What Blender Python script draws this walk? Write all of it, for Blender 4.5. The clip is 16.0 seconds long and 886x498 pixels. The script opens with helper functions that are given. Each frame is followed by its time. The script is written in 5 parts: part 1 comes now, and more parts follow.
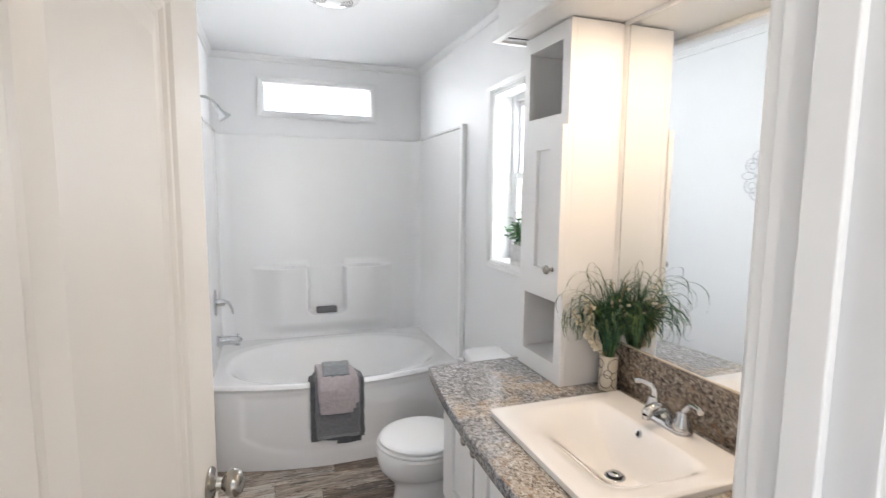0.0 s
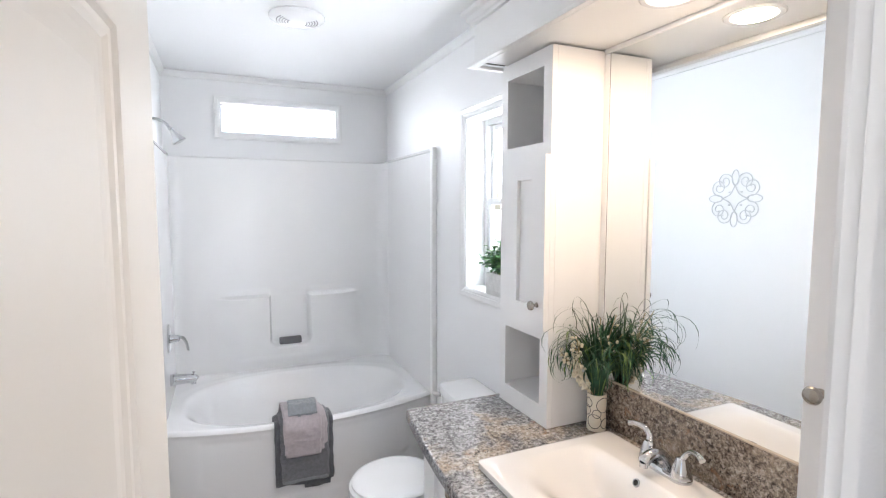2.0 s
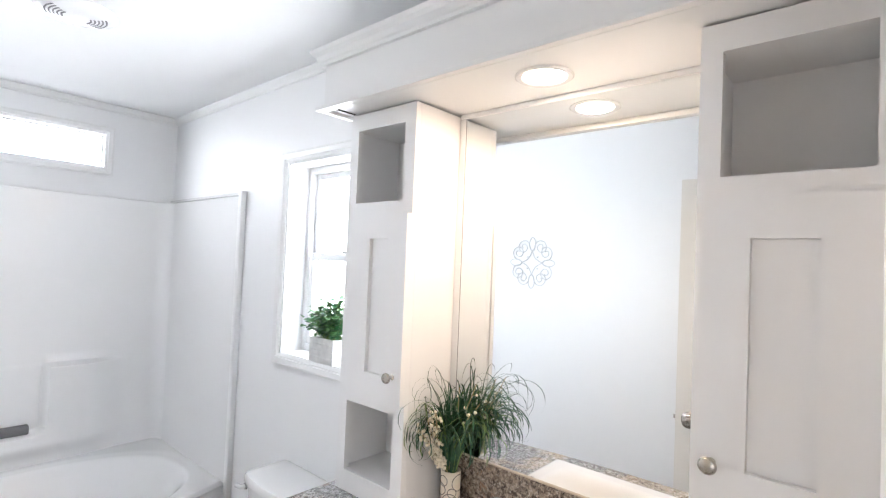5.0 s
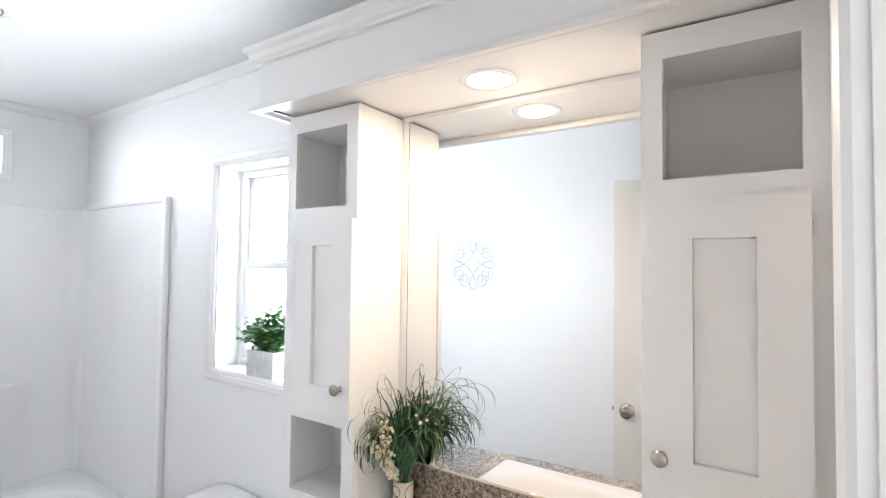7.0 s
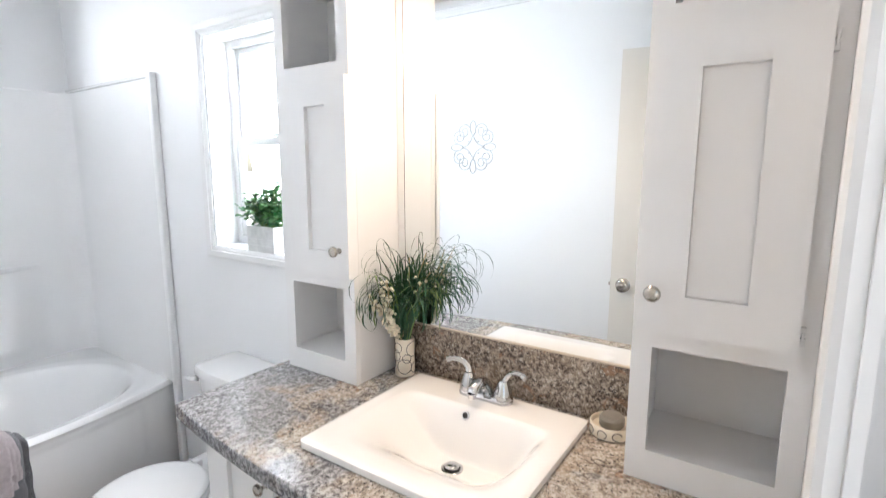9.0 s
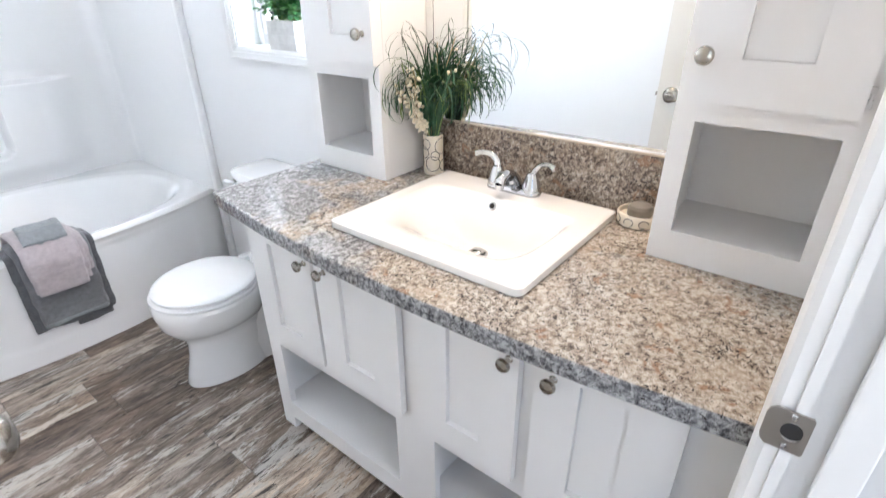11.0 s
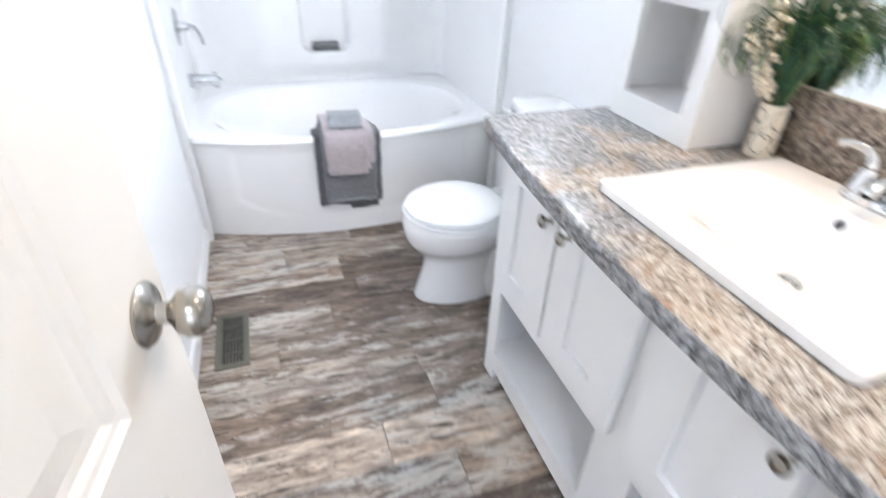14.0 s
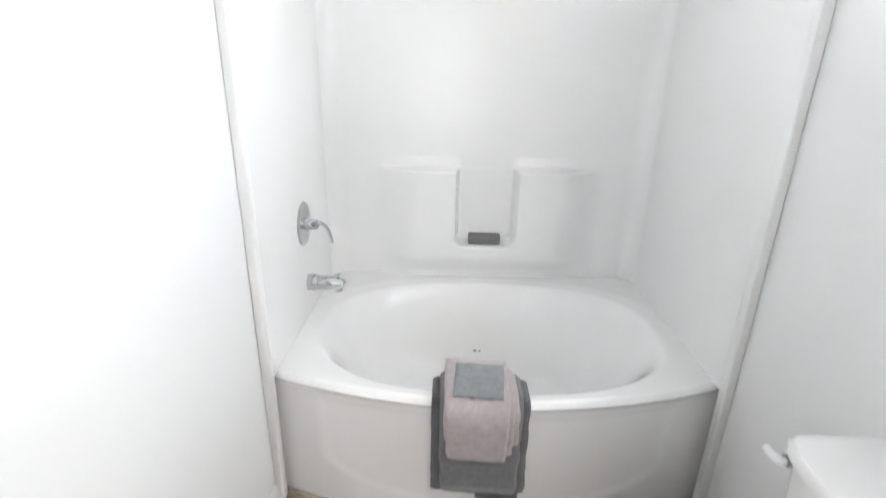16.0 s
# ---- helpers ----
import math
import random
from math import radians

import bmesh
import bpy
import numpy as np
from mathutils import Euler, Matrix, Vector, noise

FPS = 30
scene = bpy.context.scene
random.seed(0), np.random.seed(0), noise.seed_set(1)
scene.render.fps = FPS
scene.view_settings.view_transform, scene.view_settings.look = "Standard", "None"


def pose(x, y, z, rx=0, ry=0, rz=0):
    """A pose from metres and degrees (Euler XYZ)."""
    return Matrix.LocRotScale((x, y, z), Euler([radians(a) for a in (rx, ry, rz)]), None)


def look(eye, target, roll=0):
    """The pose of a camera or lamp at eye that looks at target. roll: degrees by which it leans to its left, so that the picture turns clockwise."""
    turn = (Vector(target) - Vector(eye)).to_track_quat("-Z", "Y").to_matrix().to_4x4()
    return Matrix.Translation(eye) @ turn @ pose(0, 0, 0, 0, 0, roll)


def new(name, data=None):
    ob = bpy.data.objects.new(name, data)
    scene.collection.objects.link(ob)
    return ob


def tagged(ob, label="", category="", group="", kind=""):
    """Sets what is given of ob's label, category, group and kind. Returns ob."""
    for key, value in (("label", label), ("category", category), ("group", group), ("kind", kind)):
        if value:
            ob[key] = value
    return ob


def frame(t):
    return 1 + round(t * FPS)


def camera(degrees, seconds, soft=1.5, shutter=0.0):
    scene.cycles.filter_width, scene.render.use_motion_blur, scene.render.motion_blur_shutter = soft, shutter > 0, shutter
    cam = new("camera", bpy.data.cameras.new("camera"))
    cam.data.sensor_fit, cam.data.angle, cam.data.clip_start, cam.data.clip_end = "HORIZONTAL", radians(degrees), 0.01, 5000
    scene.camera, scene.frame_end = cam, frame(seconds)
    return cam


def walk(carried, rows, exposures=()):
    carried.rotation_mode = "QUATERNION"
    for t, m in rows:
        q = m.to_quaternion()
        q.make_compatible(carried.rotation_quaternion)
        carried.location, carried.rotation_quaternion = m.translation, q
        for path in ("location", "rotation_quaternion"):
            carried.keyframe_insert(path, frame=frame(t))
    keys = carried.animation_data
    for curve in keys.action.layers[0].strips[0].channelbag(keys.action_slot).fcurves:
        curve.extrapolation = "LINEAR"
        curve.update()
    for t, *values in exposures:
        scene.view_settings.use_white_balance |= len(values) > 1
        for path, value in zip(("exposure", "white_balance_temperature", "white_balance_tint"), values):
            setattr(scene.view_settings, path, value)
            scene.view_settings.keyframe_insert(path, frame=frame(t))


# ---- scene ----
cam = camera(83.0, 16.0, soft=1.2, shutter=0.5)
PATH = [
    (0, (0.341, -0.344, 1.537), (0.999, 1.531, 1.309), 0.5),
    (0.5, (0.397, -0.33, 1.567), (0.879, 1.599, 1.352), 0.4),
    (1, (0.371, -0.293, 1.583), (0.945, 1.614, 1.396), -0.2),
    (1.5, (0.347, -0.254, 1.592), (1.077, 1.601, 1.425), -0.2),
    (2, (0.327, -0.225, 1.592), (1.129, 1.599, 1.425), 0.0),
    (2.5, (0.324, -0.193, 1.613), (1.172, 1.613, 1.468), 0.1),
    (3, (0.308, -0.143, 1.625), (1.364, 1.555, 1.564), 1.2),
    (3.5, (0.272, -0.102, 1.63), (1.445, 1.518, 1.589), 1.6),
    (4, (0.257, -0.047, 1.618), (1.58, 1.451, 1.549), 2.7),
    (4.5, (0.249, 0.001, 1.615), (1.706, 1.37, 1.668), 2.3),
    (5, (0.234, 0.039, 1.615), (1.735, 1.359, 1.67), 2.4),
    (5.2, (0.233, 0.047, 1.634), (1.746, 1.354, 1.673), 1.7),
    (7.5, (0.232, 0.084, 1.612), (1.911, 1.169, 1.669), 1.0),
    (8, (0.245, 0.088, 1.572), (1.909, 1.193, 1.475), 1.3),
    (8.2, (0.243, 0.09, 1.564), (1.904, 1.194, 1.414), 0.7),
    (10.3, (0.276, 0.059, 1.414), (1.782, 1.173, 0.714), 0.3),
    (10.5, (0.271, 0.064, 1.411), (1.738, 1.173, 0.626), -0.2),
    (11, (0.261, 0.061, 1.381), (1.654, 1.164, 0.462), -0.5),
    (11.5, (0.251, 0.06, 1.348), (1.577, 1.141, 0.311), 0.2),
    (12, (0.249, 0.059, 1.322), (1.52, 1.121, 0.201), 0.5),
    (12.5, (0.242, 0.058, 1.297), (1.465, 1.093, 0.1), 0.9),
    (13, (0.248, 0.057, 1.288), (1.374, 1.104, 0.008), 1.2),
    (13.5, (0.297, 0.093, 1.283), (1.206, 1.314, -0.015), 1.7),
    (14, (0.369, 0.218, 1.306), (0.942, 1.787, 0.207), 2.4),
    (14.5, (0.413, 0.432, 1.331), (0.742, 2.175, 0.408), 3.3),
    (14.6, (0.422, 0.495, 1.345), (0.717, 2.264, 0.46), 3.6),
    (15, (0.447, 0.719, 1.366), (0.705, 2.524, 0.545), 3.7),
    (15.5, (0.522, 0.959, 1.378), (0.579, 2.797, 0.59), 1.5),
    (16, (0.577, 1.133, 1.426), (0.548, 3.009, 0.732), 1.1),
]
EXPOSURES = [(0, 0.76, 6750, 12), (1, 0.92, 6480, 12), (2, 0.94, 6480, 13), (5, 1.05, 6520, 13), (8, 1.1, 6520, 12), (10.5, 1.36, 6230, 11), (11.5, 1.6, 6200, 11), (12.5, 1.9, 6120, 11), (13.5, 1.95, 6080, 11), (14, 1.64, 6100, 11), (15, 1.26, 6250, 10), (16, 1.18, 6750, 10)]
walk(cam, [(t, look(eye, target, roll)) for t, eye, target, roll in PATH], EXPOSURES)
POWER_WIN, POWER_TRANSOM, POWER_HALL, POWER_END, POWER_LAMP, POWER_FAR = 21, 17, 1.7, 6.0, 3.1, 2.0

# ---- light ----
world = bpy.data.worlds.new("sky_world")
scene.world = world
world.use_nodes = True
wn = world.node_tree.nodes
sky = wn.new("ShaderNodeTexSky")
sky.sky_type = "NISHITA"
sky.sun_disc = False
sky.sun_elevation = radians(78)
sky.sun_rotation = radians(180)
wn["Background"].inputs[1].default_value = 0.15
world.node_tree.links.new(sky.outputs[0], wn["Background"].inputs[0])
sun = new("sun", bpy.data.lights.new("sun", "SUN"))
sun.data.energy, sun.data.angle, sun.data.color = 5.0, radians(0.5), (1.0, 0.96, 0.9)
sun.matrix_world = look((0, -1.28, 6.0), (0, 0, 0))


def area(name, m, w, h, power, color):
    li = bpy.data.lights.new(name, "AREA")
    li.shape, li.size, li.size_y, li.energy, li.color = "RECTANGLE", w, h, power, color
    ob = new(name, li)
    ob.matrix_world = m
    return ob


area("window_daylight", look((1.74, 1.73, 1.72), (0.0, 1.73, 1.4)), 1.0, 1.1, POWER_WIN, (0.88, 0.94, 1.0))
area("transom_daylight", look((0.71, 3.64, 2.34), (0.71, 0.0, 1.5)), 1.1, 0.5, POWER_TRANSOM, (0.88, 0.94, 1.0))
# three unseen fill lights, added in the hall for flat frontal light
area("hall_fill_side", look((-0.93, -0.98, 1.40), (0.6, 0.1, 1.25)), 1.1, 1.5, POWER_HALL, (1.0, 0.985, 0.965))
area("hall_fill_end", look((0.35, -2.06, 1.42), (0.5, 1.0, 1.3)), 1.3, 1.5, POWER_FAR, (0.95, 0.98, 1.0))
area("hall_fill_top", look((0.35, -0.95, 2.36), (0.35, -0.94, 0.0)), 0.7, 0.7, POWER_END, (1.0, 0.985, 0.96))
spot = bpy.data.lights.new("recessed_bulb", "AREA")
spot.shape, spot.size, spot.energy, spot.color = "DISK", 0.09, POWER_LAMP, (1.0, 0.76, 0.55)
bulb_light = new("recessed_bulb", spot)
bulb_light.matrix_world = look((1.303, 0.671, 2.078), (1.303, 0.671, 0.0))


# ---- materials ----
def material(name, color, rough=0.5, metal=0.0, bump=0.0, scale=200.0, vary=0.05, vscale=3.0, coat=0.0, sheen=0.0, trans=0.0):
    """A painted or plain surface: a slow tone variation, fine relief and roughness variation."""
    mat = bpy.data.materials.new(name)
    mat.use_nodes = True
    nt = mat.node_tree
    b = nt.nodes["Principled BSDF"]
    b.inputs["Roughness"].default_value = rough
    b.inputs["Metallic"].default_value = metal
    b.inputs["Coat Weight"].default_value = coat
    b.inputs["Coat Roughness"].default_value = 0.05
    b.inputs["Sheen Weight"].default_value = sheen
    b.inputs["Transmission Weight"].default_value = trans
    tc = nt.nodes.new("ShaderNodeTexCoord")
    n1 = nt.nodes.new("ShaderNodeTexNoise")
    n1.inputs["Scale"].default_value = vscale
    n1.inputs["Detail"].default_value = 5
    nt.links.new(tc.outputs["Object"], n1.inputs["Vector"])
    ramp = nt.nodes.new("ShaderNodeValToRGB")
    lo = tuple(c * (1 - vary) for c in color)
    hi = tuple(min(1, c * (1 + vary)) for c in color)
    ramp.color_ramp.elements[0].color = (*lo, 1)
    ramp.color_ramp.elements[1].color = (*hi, 1)
    ramp.color_ramp.elements[0].position, ramp.color_ramp.elements[1].position = 0.3, 0.7
    nt.links.new(n1.outputs["Fac"], ramp.inputs["Fac"])
    nt.links.new(ramp.outputs["Color"], b.inputs["Base Color"])
    mr = nt.nodes.new("ShaderNodeMapRange")
    mr.inputs["To Min"].default_value, mr.inputs["To Max"].default_value = rough * 0.85, min(1, rough * 1.15)
    nt.links.new(n1.outputs["Fac"], mr.inputs["Value"])
    nt.links.new(mr.outputs["Result"], b.inputs["Roughness"])
    if bump:
        n2 = nt.nodes.new("ShaderNodeTexNoise")
        n2.inputs["Scale"].default_value = scale
        n2.inputs["Detail"].default_value = 3
        nt.links.new(tc.outputs["Object"], n2.inputs["Vector"])
        bp = nt.nodes.new("ShaderNodeBump")
        bp.inputs["Strength"].default_value = bump
        bp.inputs["Distance"].default_value = 0.002
        nt.links.new(n2.outputs["Fac"], bp.inputs["Height"])
        nt.links.new(bp.outputs["Normal"], b.inputs["Normal"])
    return mat


def ramp_node(nt, stops, interp="LINEAR"):
    r = nt.nodes.new("ShaderNodeValToRGB")
    r.color_ramp.interpolation = interp
    while len(r.color_ramp.elements) < len(stops):
        r.color_ramp.elements.new(0.5)
    for e, (p, c) in zip(r.color_ramp.elements, stops):
        e.position, e.color = p, (*c, 1)
    return r


def mix_node(nt, kind="MIX"):
    m = nt.nodes.new("ShaderNodeMix")
    m.data_type, m.blend_type = "RGBA", kind
    return m


def noise_node(nt, vec, scale, detail=4, rough=0.5, dist=0.0):
    n = nt.nodes.new("ShaderNodeTexNoise")
    n.inputs["Scale"].default_value, n.inputs["Detail"].default_value = scale, detail
    n.inputs["Roughness"].default_value, n.inputs["Distortion"].default_value = rough, dist
    nt.links.new(vec, n.inputs["Vector"])
    return n


def laminate_material(name="granite_laminate", slate=False, brown=False):
    """Granite-look laminate: a mottled sandy ground with slate and tan clouds, rust blooms and dark flecks in drifts."""
    mat = bpy.data.materials.new(name)
    mat.use_nodes = True
    nt = mat.node_tree
    b = nt.nodes["Principled BSDF"]
    tc = nt.nodes.new("ShaderNodeTexCoord")
    v = tc.outputs["Object"]

    def fac(scale, detail=4, rough=0.5, dist=0.0):
        return noise_node(nt, v, scale, detail, rough, dist).outputs["Fac"]

    def ramped(source, stops, interp="LINEAR"):
        r = ramp_node(nt, stops, interp)
        nt.links.new(source, r.inputs["Fac"])
        return r.outputs["Color"]

    def blend(mask, under, over):
        m = mix_node(nt)
        nt.links.new(mask, m.inputs[0])
        nt.links.new(under, m.inputs[6])
        if isinstance(over, tuple):
            m.inputs[7].default_value = (*over, 1)
        else:
            nt.links.new(over, m.inputs[7])
        return m.outputs[2]

    def drift(source, slow, weight):
        """Lets a slow cloud raise or lower a fleck pattern, so that flecks come in drifts."""
        ma = nt.nodes.new("ShaderNodeMath")
        ma.operation = "MULTIPLY_ADD"
        ma.inputs[1].default_value = weight
        nt.links.new(slow, ma.inputs[0])
        nt.links.new(source, ma.inputs[2])
        return ma.outputs[0]

    def grey(x):
        return (x, x, x)

    # slate towards the window end: its reflection put into the print's clouded colour
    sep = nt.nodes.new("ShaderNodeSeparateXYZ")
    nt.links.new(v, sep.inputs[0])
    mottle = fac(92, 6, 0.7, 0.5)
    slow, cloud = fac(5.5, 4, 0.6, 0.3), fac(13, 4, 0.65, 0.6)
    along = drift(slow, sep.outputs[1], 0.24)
    sandy = ramped(mottle, [(0.31, (0.075, 0.062, 0.053)), (0.39, (0.18, 0.148, 0.122)), (0.45, (0.325, 0.277, 0.228)), (0.52, (0.45, 0.40, 0.343)), (0.61, (0.60, 0.56, 0.505))])
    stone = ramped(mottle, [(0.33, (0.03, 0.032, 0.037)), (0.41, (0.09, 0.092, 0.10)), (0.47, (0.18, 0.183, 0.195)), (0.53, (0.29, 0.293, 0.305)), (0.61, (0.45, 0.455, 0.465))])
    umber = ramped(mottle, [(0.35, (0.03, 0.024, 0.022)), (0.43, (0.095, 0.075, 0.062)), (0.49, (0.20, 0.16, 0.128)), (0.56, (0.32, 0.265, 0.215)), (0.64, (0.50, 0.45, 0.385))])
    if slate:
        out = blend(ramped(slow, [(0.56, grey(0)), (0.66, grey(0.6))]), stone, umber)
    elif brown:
        # browner ground that holds the warm lamp light falling on the backsplash
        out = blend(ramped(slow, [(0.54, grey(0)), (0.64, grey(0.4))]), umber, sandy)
    else:
        out = sandy
    if not slate:
        out = blend(ramped(fac(8, 4, 0.62, 0.8), [(0.52, grey(0)), (0.64, grey(0.45))]), out, umber)
        out = blend(ramped(cloud, [(0.54, grey(0)), (0.68, grey(0.4))]), out, (0.39, 0.305, 0.225))
        out = blend(ramped(fac(24, 3, 0.55, 0.9), [(0.62, grey(0)), (0.67, grey(0.7))]), out, (0.27, 0.155, 0.095))
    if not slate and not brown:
        # the window's grey sheen, mixed in as stone colour along the counter
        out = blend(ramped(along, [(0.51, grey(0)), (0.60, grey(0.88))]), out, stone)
    out = blend(ramped(fac(120, 4, 0.7, 0.6), [(0.61, grey(0)), (0.64, grey(0.6))]), out, (0.46, 0.47, 0.49) if slate else (0.66, 0.63, 0.58))
    out = blend(ramped(drift(fac(150, 3, 0.6, 1.2), cloud, 0.42), [(0.575, grey(1)), (0.595, grey(0))]), out, (0.03, 0.028, 0.029))
    out = blend(ramped(drift(fac(58, 4, 0.66, 1.4), slow, 0.14), [(0.42, grey(1)), (0.435, grey(0))]), out, (0.045, 0.039, 0.038))
    nt.links.new(out, b.inputs["Base Color"])
    b.inputs["Roughness"].default_value = 0.12
    bp = nt.nodes.new("ShaderNodeBump")
    bp.inputs["Strength"].default_value, bp.inputs["Distance"].default_value = 0.12, 0.001
    nt.links.new(fac(420, 2), bp.inputs["Height"])
    nt.links.new(bp.outputs["Normal"], b.inputs["Normal"])
    return mat


def plank_material():
    """Weathered barn-wood vinyl: long streaks along x, worn pale paint, dark cracks; each plank has its own tone and offset."""
    mat = bpy.data.materials.new("weathered_plank")
    mat.use_nodes = True
    nt = mat.node_tree
    b = nt.nodes["Principled BSDF"]
    tc = nt.nodes.new("ShaderNodeTexCoord")
    info = nt.nodes.new("ShaderNodeObjectInfo")
    off = nt.nodes.new("ShaderNodeCombineXYZ")
    mul = nt.nodes.new("ShaderNodeMath")
    mul.operation = "MULTIPLY"
    mul.inputs[1].default_value = 37.0
    nt.links.new(info.outputs["Random"], mul.inputs[0])
    for k in range(3):
        nt.links.new(mul.outputs[0], off.inputs[k])
    add = nt.nodes.new("ShaderNodeVectorMath")
    nt.links.new(tc.outputs["Object"], add.inputs[0])
    nt.links.new(off.outputs[0], add.inputs[1])

    def stretched(sx, sy):
        mp = nt.nodes.new("ShaderNodeMapping")
        mp.inputs["Scale"].default_value = (sx, sy, 1)
        nt.links.new(add.outputs[0], mp.inputs["Vector"])
        return mp.outputs["Vector"]

    grain = noise_node(nt, stretched(5.5, 27), 1.0, 12, 0.78, 0.5)
    g = ramp_node(nt, [(0.35, (0.085, 0.067, 0.055)), (0.43, (0.175, 0.141, 0.116)), (0.49, (0.275, 0.229, 0.19)), (0.55, (0.39, 0.337, 0.288)), (0.64, (0.55, 0.495, 0.435))])
    nt.links.new(grain.outputs["Fac"], g.inputs["Fac"])
    tone = ramp_node(nt, [(0.0, (0.55, 0.48, 0.44)), (0.25, (1.05, 1.02, 1.0)), (0.45, (1.3, 1.19, 1.07)), (0.62, (0.52, 0.46, 0.43)), (0.8, (1.1, 1.09, 1.1)), (1.0, (1.9, 1.75, 1.58))])
    nt.links.new(info.outputs["Random"], tone.inputs["Fac"])
    m1 = mix_node(nt, "MULTIPLY")
    m1.inputs[0].default_value = 1.0
    nt.links.new(g.outputs["Color"], m1.inputs[6])
    nt.links.new(tone.outputs["Color"], m1.inputs[7])
    worn = noise_node(nt, stretched(3.2, 15), 1.0, 12, 0.78, 0.3)
    w = ramp_node(nt, [(0.535, (0, 0, 0)), (0.57, (0.8, 0.8, 0.8))])
    # how much paint is left differs from plank to plank
    hsh = nt.nodes.new("ShaderNodeMath")
    hsh.operation = "MULTIPLY"
    hsh.inputs[1].default_value = 17.31
    nt.links.new(info.outputs["Random"], hsh.inputs[0])
    frc = nt.nodes.new("ShaderNodeMath")
    frc.operation = "FRACT"
    nt.links.new(hsh.outputs[0], frc.inputs[0])
    lft = nt.nodes.new("ShaderNodeMath")
    lft.operation = "MULTIPLY_ADD"
    lft.inputs[1].default_value = 0.11
    nt.links.new(frc.outputs[0], lft.inputs[0])
    shf = nt.nodes.new("ShaderNodeMath")
    shf.operation = "SUBTRACT"
    shf.inputs[1].default_value = 0.065
    nt.links.new(worn.outputs["Fac"], shf.inputs[0])
    nt.links.new(shf.outputs[0], lft.inputs[2])
    nt.links.new(lft.outputs[0], w.inputs["Fac"])
    m2 = mix_node(nt)
    nt.links.new(w.outputs["Color"], m2.inputs[0])
    nt.links.new(m1.outputs[2], m2.inputs[6])
    m2.inputs[7].default_value = (0.60, 0.555, 0.50, 1)
    crack = noise_node(nt, stretched(9, 60), 1.0, 9, 0.75, 0.4)
    c = ramp_node(nt, [(0.405, (0.92, 0.92, 0.92)), (0.425, (0, 0, 0))])
    nt.links.new(crack.outputs["Fac"], c.inputs["Fac"])
    m3 = mix_node(nt)
    nt.links.new(c.outputs["Color"], m3.inputs[0])
    nt.links.new(m2.outputs[2], m3.inputs[6])
    m3.inputs[7].default_value = (0.035, 0.027, 0.022, 1)
    pit = noise_node(nt, stretched(26, 150), 1.0, 4, 0.7, 0.3)
    p = ramp_node(nt, [(0.35, (0.8, 0.8, 0.8)), (0.40, (0, 0, 0))])
    nt.links.new(pit.outputs["Fac"], p.inputs["Fac"])
    m4 = mix_node(nt)
    nt.links.new(p.outputs["Color"], m4.inputs[0])
    nt.links.new(m3.outputs[2], m4.inputs[6])
    m4.inputs[7].default_value = (0.05, 0.038, 0.03, 1)
    # the stain drifts between warm brown and cool grey
    hue = ramp_node(nt, [(0.38, (1.01, 0.98, 0.94)), (0.62, (0.96, 1.0, 1.04))])
    nt.links.new(noise_node(nt, stretched(2.2, 8), 1.0, 3, 0.6, 0.4).outputs["Fac"], hue.inputs["Fac"])
    m5 = mix_node(nt, "MULTIPLY")
    m5.inputs[0].default_value = 1.0
    nt.links.new(m4.outputs[2], m5.inputs[6])
    nt.links.new(hue.outputs["Color"], m5.inputs[7])
    nt.links.new(m5.outputs[2], b.inputs["Base Color"])
    rr = nt.nodes.new("ShaderNodeMapRange")
    rr.inputs["To Min"].default_value, rr.inputs["To Max"].default_value = 0.32, 0.55
    nt.links.new(grain.outputs["Fac"], rr.inputs["Value"])
    nt.links.new(rr.outputs["Result"], b.inputs["Roughness"])
    bp = nt.nodes.new("ShaderNodeBump")
    bp.inputs["Strength"].default_value, bp.inputs["Distance"].default_value = 0.35, 0.001
    nt.links.new(grain.outputs["Fac"], bp.inputs["Height"])
    nt.links.new(bp.outputs["Normal"], b.inputs["Normal"])
    return mat


def glow_material(name, color, strength):
    mat = bpy.data.materials.new(name)
    mat.use_nodes = True
    b = mat.node_tree.nodes["Principled BSDF"]
    b.inputs["Base Color"].default_value = (0.9, 0.9, 0.9, 1)
    b.inputs["Emission Color"].default_value = (*color, 1)
    b.inputs["Emission Strength"].default_value = strength
    return mat


PAINT = material("wall_paint", (0.865, 0.87, 0.875), 0.5, bump=0.15, scale=260, vary=0.012, vscale=1.5)
CEIL = material("ceiling_paint", (0.86, 0.865, 0.87), 0.8, bump=0.3, scale=120, vary=0.012, vscale=1.5)
TRIM = material("trim_paint", (0.835, 0.838, 0.835), 0.35, bump=0.05, scale=150, vary=0.012)
DOORP = material("door_paint", (0.76, 0.735, 0.69), 0.4, bump=0.08, scale=150, vary=0.015)
CAB = material("cabinet_paint", (0.85, 0.85, 0.85), 0.42, bump=0.06, scale=180, vary=0.015)
CABIN = material("cabinet_lining", (0.85, 0.85, 0.845), 0.55, bump=0.08, scale=150, vary=0.02)
ACRYLIC = material("tub_acrylic", (0.925, 0.925, 0.925), 0.2, vary=0.008, coat=0.35)
PORC = material("porcelain", (0.88, 0.88, 0.88), 0.1, vary=0.006, coat=0.8)
SINKM = material("biscuit_porcelain", (0.875, 0.868, 0.855), 0.1, vary=0.006, coat=0.8)
PLAST = material("white_plastic", (0.84, 0.845, 0.85), 0.25, vary=0.008)
CHROME = material("chrome", (0.56, 0.57, 0.58), 0.05, metal=1.0, vary=0.01)
